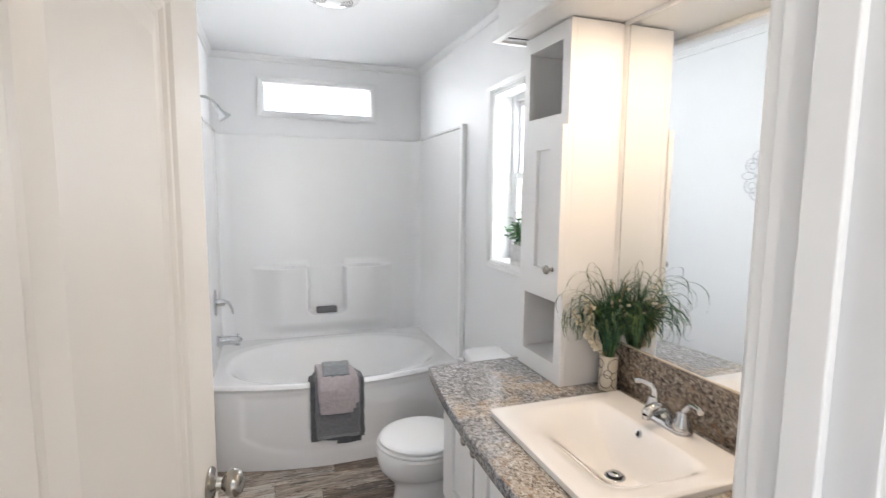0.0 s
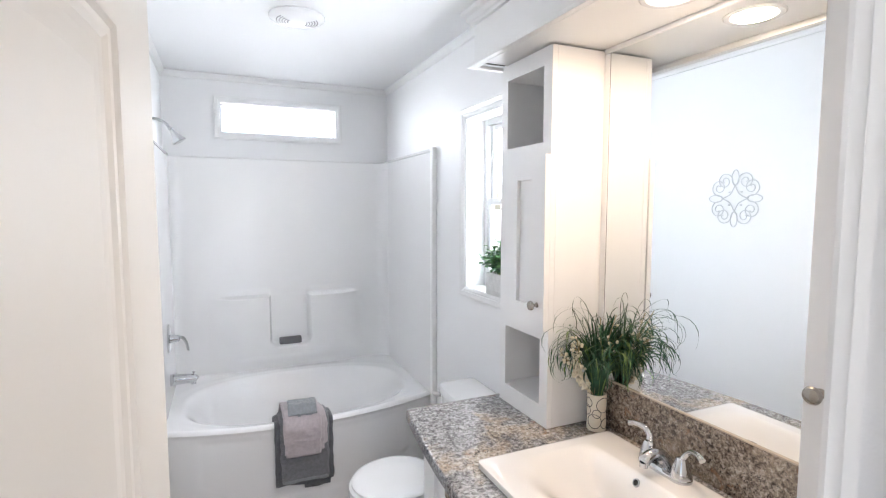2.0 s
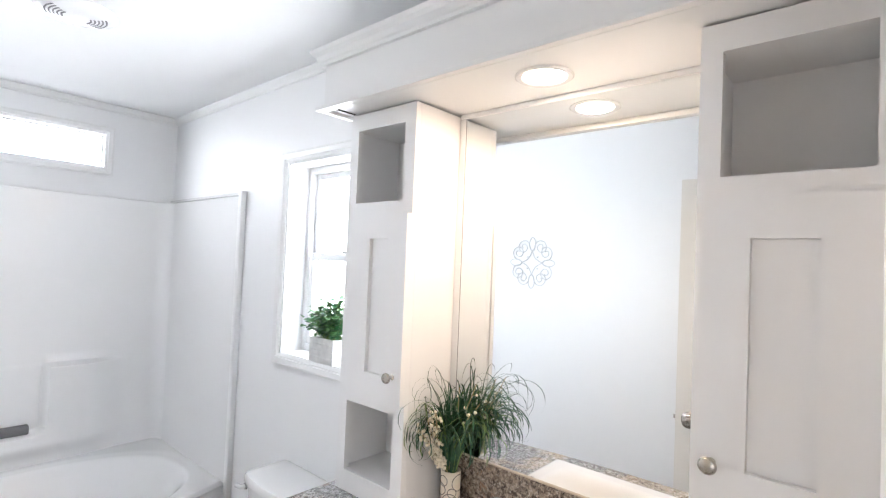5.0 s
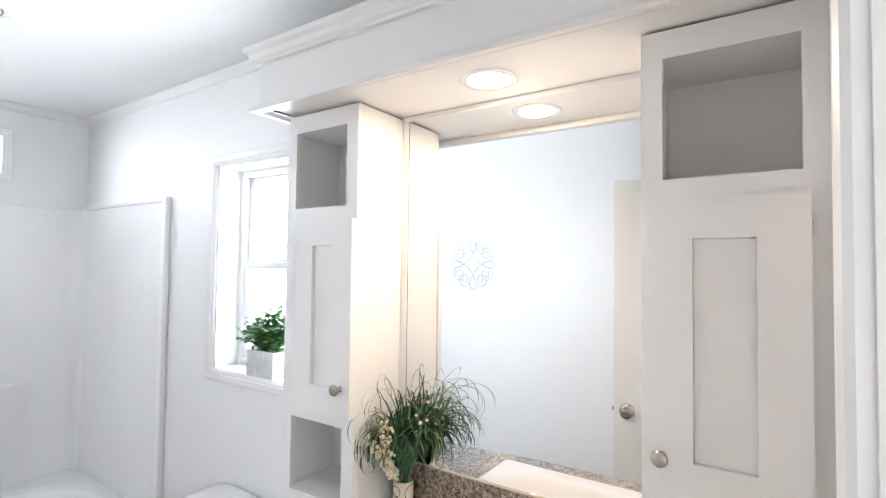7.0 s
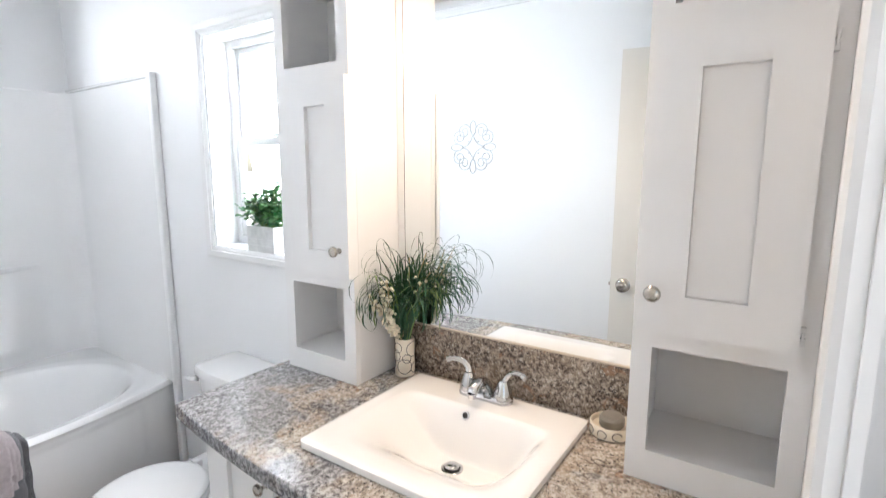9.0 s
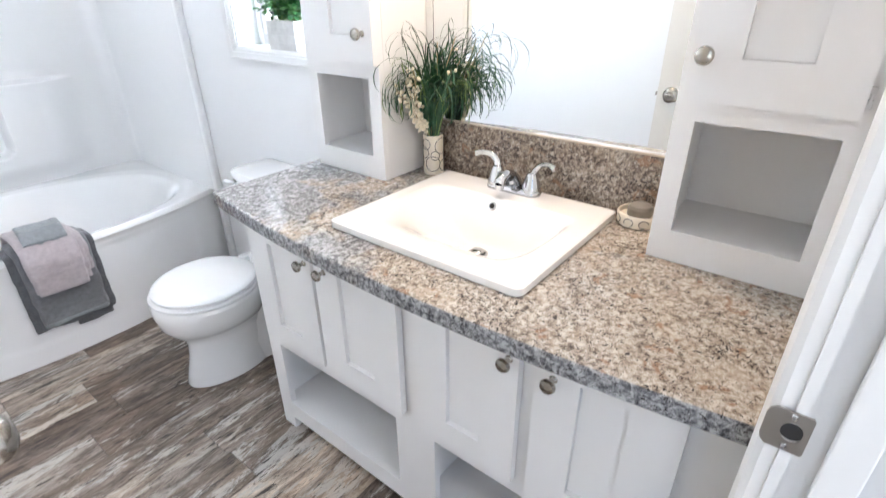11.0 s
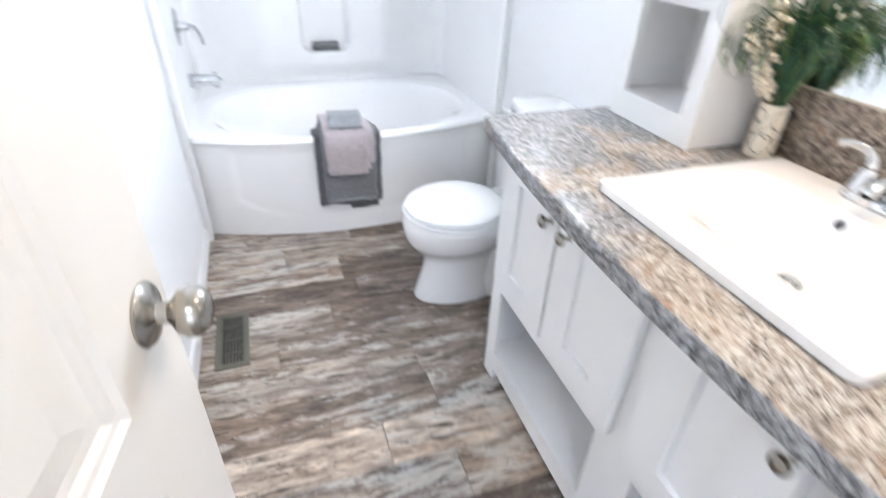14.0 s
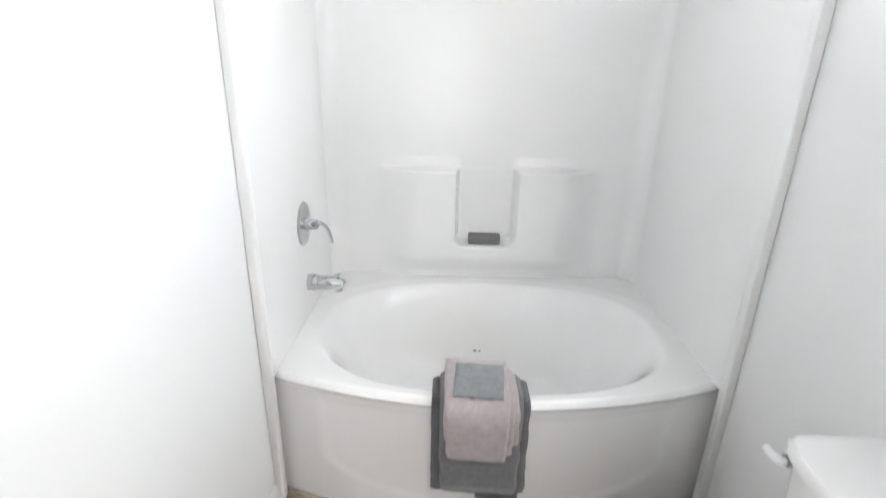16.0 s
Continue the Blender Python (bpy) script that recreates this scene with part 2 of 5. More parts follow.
NICKEL = material("brushed_nickel", (0.42, 0.395, 0.355), 0.22, metal=1.0, vary=0.04, bump=0.05, scale=500)
STEEL = material("steel_plate", (0.42, 0.40, 0.37), 0.32, metal=1.0, vary=0.05, bump=0.06, scale=500)
DARK = material("dark_void", (0.02, 0.02, 0.02), 0.6)
MIRROR = material("mirror_silver", (0.85, 0.875, 0.885), 0.0, metal=1.0, vary=0.0)
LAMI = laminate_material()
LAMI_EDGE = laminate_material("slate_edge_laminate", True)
# counter laminate again, browner to carry the lamp's warm light in its colour
LAMI_BACK = laminate_material("warm_lit_laminate", brown=True)
CAULK = material("beige_caulk", (0.50, 0.43, 0.35), 0.5, vary=0.05, vscale=30)
PLANK = plank_material()
SUBFLOOR = material("plank_joint", (0.03, 0.026, 0.022), 0.7)
TOWEL_D = material("charcoal_terry", (0.11, 0.113, 0.127), 0.95, bump=1.0, scale=900, vary=0.16, vscale=60, sheen=0.4)
TOWEL_P = material("mauve_terry", (0.50, 0.44, 0.455), 0.95, bump=1.0, scale=900, vary=0.10, vscale=60, sheen=0.4)
# lighter tone of the charcoal terry, for the upper fold
TOWEL_DL = material("lighter_charcoal_terry", (0.19, 0.193, 0.208), 0.95, bump=1.0, scale=900, vary=0.16, vscale=60, sheen=0.4)
TOWEL_G = material("grey_terry", (0.26, 0.277, 0.29), 0.95, bump=1.0, scale=900, vary=0.12, vscale=60, sheen=0.4)
SPONGE = material("grey_soap_bar", (0.17, 0.17, 0.18), 0.7, bump=0.3, scale=300, vary=0.1)
VASE = material("cream_ceramic", (0.78, 0.71, 0.59), 0.3, vary=0.03)
INK = material("black_glaze", (0.02, 0.018, 0.018), 0.35)
LEAF = material("grass_leaf", (0.022, 0.085, 0.042), 0.45, vary=0.45, vscale=40)
LEAF2 = material("pale_grass_leaf", (0.16, 0.25, 0.075), 0.45, vary=0.35, vscale=40)
IVY = material("ivy_leaf", (0.035, 0.15, 0.05), 0.4, vary=0.5, vscale=50)
IVY2 = material("young_ivy_leaf", (0.10, 0.26, 0.08), 0.4, vary=0.4, vscale=50)
BERRY = material("cream_berry", (0.82, 0.75, 0.60), 0.45, vary=0.12, vscale=60)
TWIG = material("dry_twig", (0.42, 0.33, 0.19), 0.7, vary=0.2, vscale=60)
WASH = material("whitewashed_wood", (0.66, 0.66, 0.65), 0.65, bump=0.5, scale=90, vary=0.12, vscale=28)
SOIL = material("dark_moss", (0.03, 0.03, 0.02), 0.9, bump=1, scale=200, vary=0.3, vscale=60)
WHITEM = material("white_painted_metal", (0.62, 0.64, 0.66), 0.35, metal=0.2, vary=0.04)
VENT = material("olive_metal", (0.155, 0.145, 0.115), 0.45, metal=0.4, bump=0.1, scale=300, vary=0.08)
STONE = material("grey_soap", (0.24, 0.225, 0.20), 0.35, vary=0.15, vscale=30)
LAMPGLOW = glow_material("lamp_lens", (1.0, 0.86, 0.68), 14)
GROUND = material("pale_concrete", (0.55, 0.54, 0.51), 0.9, bump=0.6, scale=60, vary=0.25, vscale=2)
glass = bpy.data.materials.new("window_glass")
glass.use_nodes = True
gb = glass.node_tree.nodes["Principled BSDF"]
gb.inputs["Transmission Weight"].default_value = 1.0
gb.inputs["Roughness"].default_value = 0.0
gb.inputs["IOR"].default_value = 1.02

# ---- builders ----
ORIGIN = {}


def link_mesh(name, bm, mat, smooth=False):
    me = bpy.data.meshes.new(name)
    bmesh.ops.recalc_face_normals(bm, faces=bm.faces)
    bm.to_mesh(me)
    bm.free()
    me.materials.append(mat)
    if smooth:
        me.shade_smooth()
        me.set_sharp_from_angle(angle=radians(38))
    return new(name, me)


def thing(name, at, label, category, group="", kind=""):
    """An empty at the thing's base, to which its parts belong."""
    ob = new(name)
    ob.empty_display_size = 0.05
    ob.location = at
    ORIGIN[ob.name] = Vector(at)
    return tagged(ob, label, category, group, kind)


def part(name, bm, mat, parent, label="", smooth=False):
    """One mesh, given in the room's coordinates, as a part of a thing or of a part."""
    o = ORIGIN[parent.name]
    bm.transform(Matrix.Translation(-o))
    ob = link_mesh(name, bm, mat, smooth)
    ob.parent = parent
    ORIGIN[ob.name] = o
    return tagged(ob, label)


def solid(name, bm, mat, label, category, kind="", smooth=False):
    """A thing, or a piece of the setting, that is a single mesh."""
    lo = Vector([min(v.co[k] for v in bm.verts) for k in range(3)])
    hi = Vector([max(v.co[k] for v in bm.verts) for k in range(3)])
    at = Vector(((lo.x + hi.x) / 2, (lo.y + hi.y) / 2, lo.z))
    bm.transform(Matrix.Translation(-at))
    ob = link_mesh(name, bm, mat, smooth)
    ob.location = at
    ORIGIN[ob.name] = at
    return tagged(ob, label, category, "", kind)


def B(*boxes, bevel=0.0, seg=2):
    """A bmesh of boxes (x0, y0, z0, x1, y1, z1), bevelled."""
    bm = bmesh.new()
    for x0, y0, z0, x1, y1, z1 in boxes:
        r = bmesh.ops.create_cube(bm, size=1)
        for v in r["verts"]:
            v.co = Vector((x0 + (v.co.x + 0.5) * (x1 - x0), y0 + (v.co.y + 0.5) * (y1 - y0), z0 + (v.co.z + 0.5) * (z1 - z0)))
    if bevel:
        bmesh.ops.bevel(bm, geom=bm.edges[:], offset=bevel, segments=seg, affect="EDGES", profile=0.5)
    return bm


def lathe(profile, m, n=24):
    """A turned shape: (radius, height) pairs round the z axis of the pose m."""
    bm = bmesh.new()
    rings = []
    for r, h in profile:
        if r < 1e-5:
            rings.append([bm.verts.new(m @ Vector((0, 0, h)))])
        else:
            rings.append([bm.verts.new(m @ Vector((r * math.cos(2 * math.pi * k / n), r * math.sin(2 * math.pi * k / n), h))) for k in range(n)])
    for a, b in zip(rings, rings[1:]):
        for k in range(n):
            f = [a[k % len(a)], a[(k + 1) % len(a)], b[(k + 1) % len(b)], b[k % len(b)]]
            u = list(dict.fromkeys(f))
            if len(u) > 2:
                bm.faces.new(u)
    return bm


def tube(bm, pts, radius, n=8, taper=None, flat=1.0):
    """A round bar along points; taper gives the radius at each point as a share."""
    pts = [Vector(p) for p in pts]
    up = Vector((0.13, 0.21, 1)).normalized()
    rings = []
    for i, p in enumerate(pts):
        d = (pts[min(i + 1, len(pts) - 1)] - pts[max(i - 1, 0)]).normalized()
        s = d.cross(up)
        s = s.normalized() if s.length > 1e-4 else Vector((1, 0, 0))
        w = s.cross(d)
        up = w
        r = radius * (taper[i] if taper else 1)
        rings.append([bm.verts.new(p + r * math.cos(2 * math.pi * k / n) * s + r * flat * math.sin(2 * math.pi * k / n) * w) for k in range(n)])
    for a, b in zip(rings, rings[1:]):
        for k in range(n):
            bm.faces.new((a[k], a[(k + 1) % n], b[(k + 1) % n], b[k]))
    bm.faces.new(rings[0])
    bm.faces.new(rings[-1][::-1])
    return bm


def spline(ctrl, n=12):
    """A smooth line through control points."""
    c = [Vector(p) for p in ctrl]
    c = [2 * c[0] - c[1], *c, 2 * c[-1] - c[-2]]
    out = []
    for i in range(1, len(c) - 2):
        for k in range(n):
            t = k / n
            a, b, d, e = c[i - 1], c[i], c[i + 1], c[i + 2]
            out.append(0.5 * (2 * b + (d - a) * t + (2 * a - 5 * b + 4 * d - e) * t * t + (3 * b - a - 3 * d + e) * t ** 3))
    out.append(c[-2])
    return out


def grid(rows):
    """A sheet through rows of points."""
    bm = bmesh.new()
    vs = [[bm.verts.new(p) for p in r] for r in rows]
    for a, b in zip(vs, vs[1:]):
        for k in range(len(a) - 1):
            bm.faces.new((a[k], a[k + 1], b[k + 1], b[k]))
    return bm


def extrude_profile(profile, place, ends):
    """A moulding: a closed profile of (out, up) pairs, carried between two ends by place(out, up, end)."""
    bm = bmesh.new()
    rings = [[bm.verts.new(place(o, u, e)) for o, u in profile] for e in ends]
    n = len(profile)
    for a, b in zip(rings, rings[1:]):
        for k in range(n):
            bm.faces.new((a[k], a[(k + 1) % n], b[(k + 1) % n], b[k]))
    bm.faces.new(rings[0])
    bm.faces.new(rings[-1][::-1])
    return bm


def sstep(a, b, x):
    t = min(1, max(0, (x - a) / (b - a)))
    return t * t * (3 - 2 * t)


W, D, H = 1.46, 3.375, 2.44

# ---- structure ----
T = 0.15
solid("wall_left", B((-0.12, 0.0, 0, 0, D, H)), PAINT, "smooth white painted wall panel beside the tub", "wall", "structure")
WY0, WY1, WZ0, WZ1 = 1.42, 2.06, 1.183, 2.035
solid("wall_right", B((W, -0.1, 0, W + T, WY0, H), (W, WY1, 0, W + T, D + T, H), (W, WY0, 0, W + T, WY1, WZ0), (W, WY0, WZ1, W + T, WY1, H)),
      PAINT, "white painted outer wall with a deep window opening", "wall", "structure")
FX0, FX1, FZ0, FZ1 = 0.338, 1.076, 2.076, 2.262
solid("wall_back", B((-0.12, D, 0, FX0, D + T, H), (FX1, D, 0, W, D + T, H), (FX0, D, 0, FX1, D + T, FZ0), (FX0, D, FZ1, FX1, D + T, H)),
      PAINT, "white painted end wall above the tub with a transom opening", "wall", "structure")
JX0, JX1, JZ = 0.09, 0.80, 2.05
solid("wall_near", B((-0.9, -0.1, 0, JX0, 0, H), (JX1, -0.1, 0, W, 0, H), (JX0, -0.1, JZ, JX1, 0, H)), PAINT,
      "white painted partition wall with the doorway", "wall", "structure")
solid("ceiling", B((-0.12, 0.0, H, W, D, H + 0.1)), CEIL, "white textured ceiling panel", "ceiling", "structure")
solid("floor_base", B((-0.9, -2.0, -0.06, W + T, D + T, -0.006)), SUBFLOOR, "dark underlay showing in the plank joints", "floor", "structure")
# the hall outside the doorway, closed around; its wall openings are added for fill light
solid("hall_wall_left", B((-1.0, -2.0, 0, -0.9, -1.55, H), (-1.0, -0.4, 0, -0.9, 0, H), (-1.0, -1.55, 0, -0.9, -0.4, 0.62), (-1.0, -1.55, 2.18, -0.9, -0.4, H)), PAINT, "white painted hall wall with an added opening for fill light", "wall", "structure")
solid("hall_wall_right", B((W + 0.04, -2.0, 0, W + T, -0.1, H)), PAINT, "white painted hall wall", "wall", "structure")
solid("hall_wall_end", B((-1.0, -2.1, 0, -0.3, -2.0, H), (1.0, -2.1, 0, W + T, -2.0, H), (-0.3, -2.1, 0, 1.0, -2.0, 0.66), (-0.3, -2.1, 2.18, 1.0, -2.0, H)),
      PAINT, "white painted hall end wall with an added opening for fill light", "wall", "structure")
solid("hall_ceiling", B((-1.0, -2.1, H, W + T, -0.0, H + 0.1)), CEIL, "white textured hall ceiling", "ceiling", "structure")
# unseen fixture, added above the overhead fill light
hl = thing("hall_fill_fixture", (0.35, -0.95, H), "square white fixture added out of view for the hall fill light", "light")
part("fill_base", B((-0.02, -1.32, 2.38, 0.72, -0.58, H - 0.0005), bevel=0.01), PLAST, hl)
ground = bmesh.new()
bmesh.ops.create_grid(ground, x_segments=8, y_segments=8, size=400)
bmesh.ops.translate(ground, verts=ground.verts, vec=(0, 0, -0.7))
solid("ground", ground, GROUND, "pale concrete ground round the house", "ground", "structure")

# crown and base mouldings
CROWN = [(0, 0), (0.028, 0), (0.028, -0.008), (0.022, -0.014), (0.012, -0.026), (0.009, -0.036), (0, -0.04)]
crown = [("crown_left", lambda o, u, e: (o, e, H + u), (0.0, D)), ("crown_right", lambda o, u, e: (W - o, e, H + u), (0.0, D)),
         ("crown_back", lambda o, u, e: (e, D - o, H + u), (0.0, W)), ("crown_near", lambda o, u, e: (e, o, H + u), (0.0, W))]
for nm, fn, ends in crown:
    solid(nm, extrude_profile(CROWN, fn, ends), TRIM, "narrow white crown moulding along the ceiling", "trim", "structure")
BASE = [(0, 0), (0.012, 0), (0.012, 0.058), (0.009, 0.066), (0.005, 0.072), (0, 0.074)]
solid("baseboard_left", extrude_profile(BASE, lambda o, u, e: (o, e, u), (0.0, 2.468)), TRIM, "white baseboard along the painted wall", "trim", "structure")
solid("baseboard_right", extrude_profile(BASE, lambda o, u, e: (W - o, e, u), (1.345, 2.468)), TRIM, "white baseboard behind the toilet", "trim", "structure")


def casing_profile(w):
    return [(0, 0), (0, 0.008), (0.2 * w, 0.013), (0.3 * w, 0.013), (0.36 * w, 0.017), (0.8 * w, 0.019), (0.88 * w, 0.016), (w, 0.016), (w, 0)]


def casing(name, axis, at, sign, a0, a1, z0, z1, w, label):
    """Four mitred pieces of moulded casing round an opening in a wall: axis 'x' is a wall at x = at."""
    t = thing(name, (at, a0, z0) if axis == "x" else (a0, at, z0), label, "trim", kind="structure")

    def place(a, z, out):
        return (at + sign * out, a, z) if axis == "x" else (a, at + sign * out, z)
    prof = casing_profile(w)
    for kind, k in (("head", 0), ("sill_casing", 1), ("jamb_casing", 2), ("jamb_casing", 3)):
        bm = bmesh.new()
        rings = []
        for e in (0, 1):
            ring = []
            for i, o in prof:
                if k == 0:
                    ring.append(bm.verts.new(place((a0 - i, a1 + i)[e], z1 + i, o)))
                elif k == 1:
                    ring.append(bm.verts.new(place((a0 - i, a1 + i)[e], z0 - i, o)))
                elif k == 2:
                    ring.append(bm.verts.new(place(a0 - i, (z0 - i, z1 + i)[e], o)))
                else:
                    ring.append(bm.verts.new(place(a1 + i, (z0 - i, z1 + i)[e], o)))
            rings.append(ring)
        n = len(prof)
        for q in range(n):
            bm.faces.new((rings[0][q], rings[0][(q + 1) % n], rings[1][(q + 1) % n], rings[1][q]))
        bm.faces.new(rings[0])
        bm.faces.new(rings[1][::-1])
        part(kind, bm, TRIM, t)
    return t


casing("window_casing", "x", W, -1, WY0, WY1, WZ0, WZ1, 0.048, "moulded white casing round the side window")
casing("transom_casing", "y", D, -1, FX0, FX1, FZ0, FZ1, 0.046, "flat white casing round the transom window")

# side window: vinyl frame, two sashes, glass
win = thing("window_1", (W + 0.1, WY0, WZ0), "white vinyl single-hung window, sashes closed", "window", kind="structure")
part("window_sill", B((W - 0.004, WY0 + 0.002, WZ0 - 0.03, W + 0.1, WY1 - 0.002, WZ0 + 0.004), bevel=0.002), TRIM, win)
part("window_reveal", B((W - 0.002, WY1 - 0.008, WZ0 + 0.005, W + 0.1, WY1 + 0.001, WZ1), (W - 0.002, WY0 - 0.001, WZ0 + 0.005, W + 0.1, WY0 + 0.008, WZ1), (W - 0.002, WY0 + 0.009, WZ1 - 0.008, W + 0.1, WY1 - 0.009, WZ1 + 0.001)), TRIM, win)


def sash(y0, y1, z0, z1, x, fw, d=0.025):
    return B((x, y0, z0, x + d, y0 + fw, z1), (x, y1 - fw, z0, x + d, y1, z1), (x, y0 + fw, z0, x + d, y1 - fw, z0 + fw), (x, y0 + fw, z1 - fw, x + d, y1 - fw, z1), bevel=0.003)


part("window_frame", sash(WY0 + 0.001, WY1 - 0.001, WZ0 + 0.005, WZ1 - 0.001, W + 0.1, 0.035, 0.045), PLAST, win, smooth=True)
MZ = 1.605
lower = part("lower_sash", sash(WY0 + 0.036, WY1 - 0.036, WZ0 + 0.04, MZ + 0.03, W + 0.105, 0.032, 0.018), PLAST, win, smooth=True)
upper = part("upper_sash", sash(WY0 + 0.036, WY1 - 0.036, MZ + 0.004, WZ1 - 0.036, W + 0.124, 0.026, 0.018), PLAST, win, smooth=True)
part("pane", B((W + 0.113, WY0 + 0.066, WZ0 + 0.07, W + 0.116, WY1 - 0.066, MZ)), glass, lower).visible_shadow = False
part("pane", B((W + 0.132, WY0 + 0.06, MZ + 0.03, W + 0.135, WY1 - 0.06, WZ1 - 0.06)), glass, upper).visible_shadow = False
part("sash_lock", B((W + 0.09, 1.72, MZ + 0.03, W + 0.112, 1.77, MZ + 0.042), bevel=0.003), PLAST, lower)
# transom window
tr = thing("window_2", (FX0, D + 0.06, FZ0), "white fixed transom window above the tub", "window", kind="structure")


def sash_y(x0, x1, z0, z1, y, fw, d):
    return B((x0, y, z0, x0 + fw, y + d, z1), (x1 - fw, y, z0, x1, y + d, z1), (x0 + fw, y, z0, x1 - fw, y + d, z0 + fw), (x0 + fw, y, z1 - fw, x1 - fw, y + d, z1), bevel=0.002)


part("window_frame", sash_y(FX0 + 0.001, FX1 - 0.001, FZ0 + 0.001, FZ1 - 0.001, D + 0.03, 0.006, 0.05), PLAST, tr, smooth=True)
part("pane", B((FX0 + 0.012, D + 0.035, FZ0 + 0.012, FX1 - 0.012, D + 0.039, FZ1 - 0.012)), glass, tr).visible_shadow = False

# doorway: jambs, stops, casing on both sides
jamb = thing("door_frame", (JX0, -0.1, 0), "white painted door frame with stops", "door frame", kind="structure")
part("jamb", B((JX1, -0.102, 0, JX1 + 0.018, 0.012, JZ), bevel=0.001), TRIM, jamb)
part("jamb", B((JX0 - 0.018, -0.102, 0, JX0, 0.012, JZ), bevel=0.001), TRIM, jamb)
part("jamb", B((JX0 - 0.018, -0.102, JZ, JX1 + 0.018, 0.012, JZ + 0.018), bevel=0.001), TRIM, jamb)
part("door_stop", B((JX1 - 0.011, -0.062, 0, JX1, -0.026, JZ - 0.011), bevel=0.002), TRIM, jamb)
part("door_stop", B((JX0, -0.062, 0, JX0 + 0.011, -0.026, JZ - 0.011), bevel=0.002), TRIM, jamb)
part("door_stop", B((JX0, -0.062, JZ - 0.011, JX1, -0.026, JZ), bevel=0.002), TRIM, jamb)
for nm, x0, x1 in (("casing", JX1 + 0.004, JX1 + 0.054), ("casing", JX0 - 0.054, JX0 - 0.004)):
    s = 1 if x0 > 0.5 else -1
    e = JX1 + 0.004 if s > 0 else JX0 - 0.004
    for side, y in ((1, 0.012), (-1, -0.102)):
        prof = [(0, 0), (0, 0.014), (0.006, 0.022), (0.016, 0.026), (0.036, 0.026), (0.045, 0.02), (0.05, 0.018), (0.05, 0)]
        part("casing", extrude_profile(prof, lambda i, o, z, s=s, e=e, side=side, y=y: (e + s * i, y + side * o if side < 0 else 0.0 + o + 0.012, z), (0.0, JZ + 0.05)), TRIM, jamb)
part("casing", B((JX0 - 0.004, 0.012, JZ + 0.004, JX1 + 0.004, 0.034, JZ + 0.05), bevel=0.003), TRIM, jamb)
part("casing", B((JX0 - 0.004, -0.124, JZ + 0.004, JX1 + 0.004, -0.102, JZ + 0.05), bevel=0.003), TRIM, jamb)

# strike plate on the jamb
sp = thing("strike_plate", (JX1, 0.012, 0.925), "worn brushed steel strike plate screwed to the door jamb", "strike plate")
HX = JX1 - 0.0025
pl = bmesh.new()
outline = [(-0.006, 0.926), (0.028, 0.926), (0.033, 0.931), (0.035, 0.938), (0.035, 0.968), (0.033, 0.975), (0.028, 0.98), (-0.006, 0.98), (-0.008, 0.977), (-0.008, 0.929)]
hole = [(0.008 + 0.0105 * math.cos(a), 0.953 + 0.0135 * math.sin(a)) for a in [2 * math.pi * k / 20 for k in range(20)]]
vo = [pl.verts.new((HX, y, z)) for y, z in outline]
vh = [pl.verts.new((HX, y, z)) for y, z in hole]
eds = [pl.edges.new((v[i], v[(i + 1) % len(v)])) for v in (vo, vh) for i in range(len(v))]
bmesh.ops.triangle_fill(pl, edges=eds, use_beauty=True)
ex = bmesh.ops.extrude_face_region(pl, geom=pl.faces[:])
bmesh.ops.translate(pl, verts=[g for g in ex["geom"] if isinstance(g, bmesh.types.BMVert)], vec=(0.0022, 0, 0))
part("plate", pl, STEEL, sp)
part("latch_hole", lathe([(0, 0), (0.011, 0), (0.011, 0.0008), (0, 0.0008)], pose(JX1 - 0.0004, 0.008, 0.953, 0, -90, 0)), DARK, sp)
for z in (0.932, 0.974):
    part("screw", lathe([(0, 0.0018), (0.003, 0.0014), (0.0038, 0)], pose(HX, 0.010, z, 0, -90, 0), 14), CHROME, sp, smooth=True)

# ---- the door, swung into the room ----
DW, DT, DH = 0.715, 0.035, 2.03
HINGE = Vector((0.118, 0.03, 0.012))
open_angle = math.degrees(math.atan2(0.745 - 0.03, 0.228 - 0.118))
DM = Matrix.Translation(HINGE) @ pose(0, 0, 0, 0, 0, open_angle)
door = thing("door_1", HINGE, "cream-white two-panel door with moulded panels, standing open", "door", kind="structure")


def arch_panel(z0, z1, rise, inset):
    """The outline of a panel in the door's own plane, with an arched head."""
    a0, a1 = 0.145 + inset, DW - 0.145 - inset
    pts = [(a0, z0 + inset), (a1, z0 + inset)]
    n = 24
    for k in range(n + 1):
        u = k / n
        x = a1 + (a0 - a1) * u
        pts.append((x, z1 - inset - rise + rise * math.sin(math.pi * u) ** 0.8))
    return pts


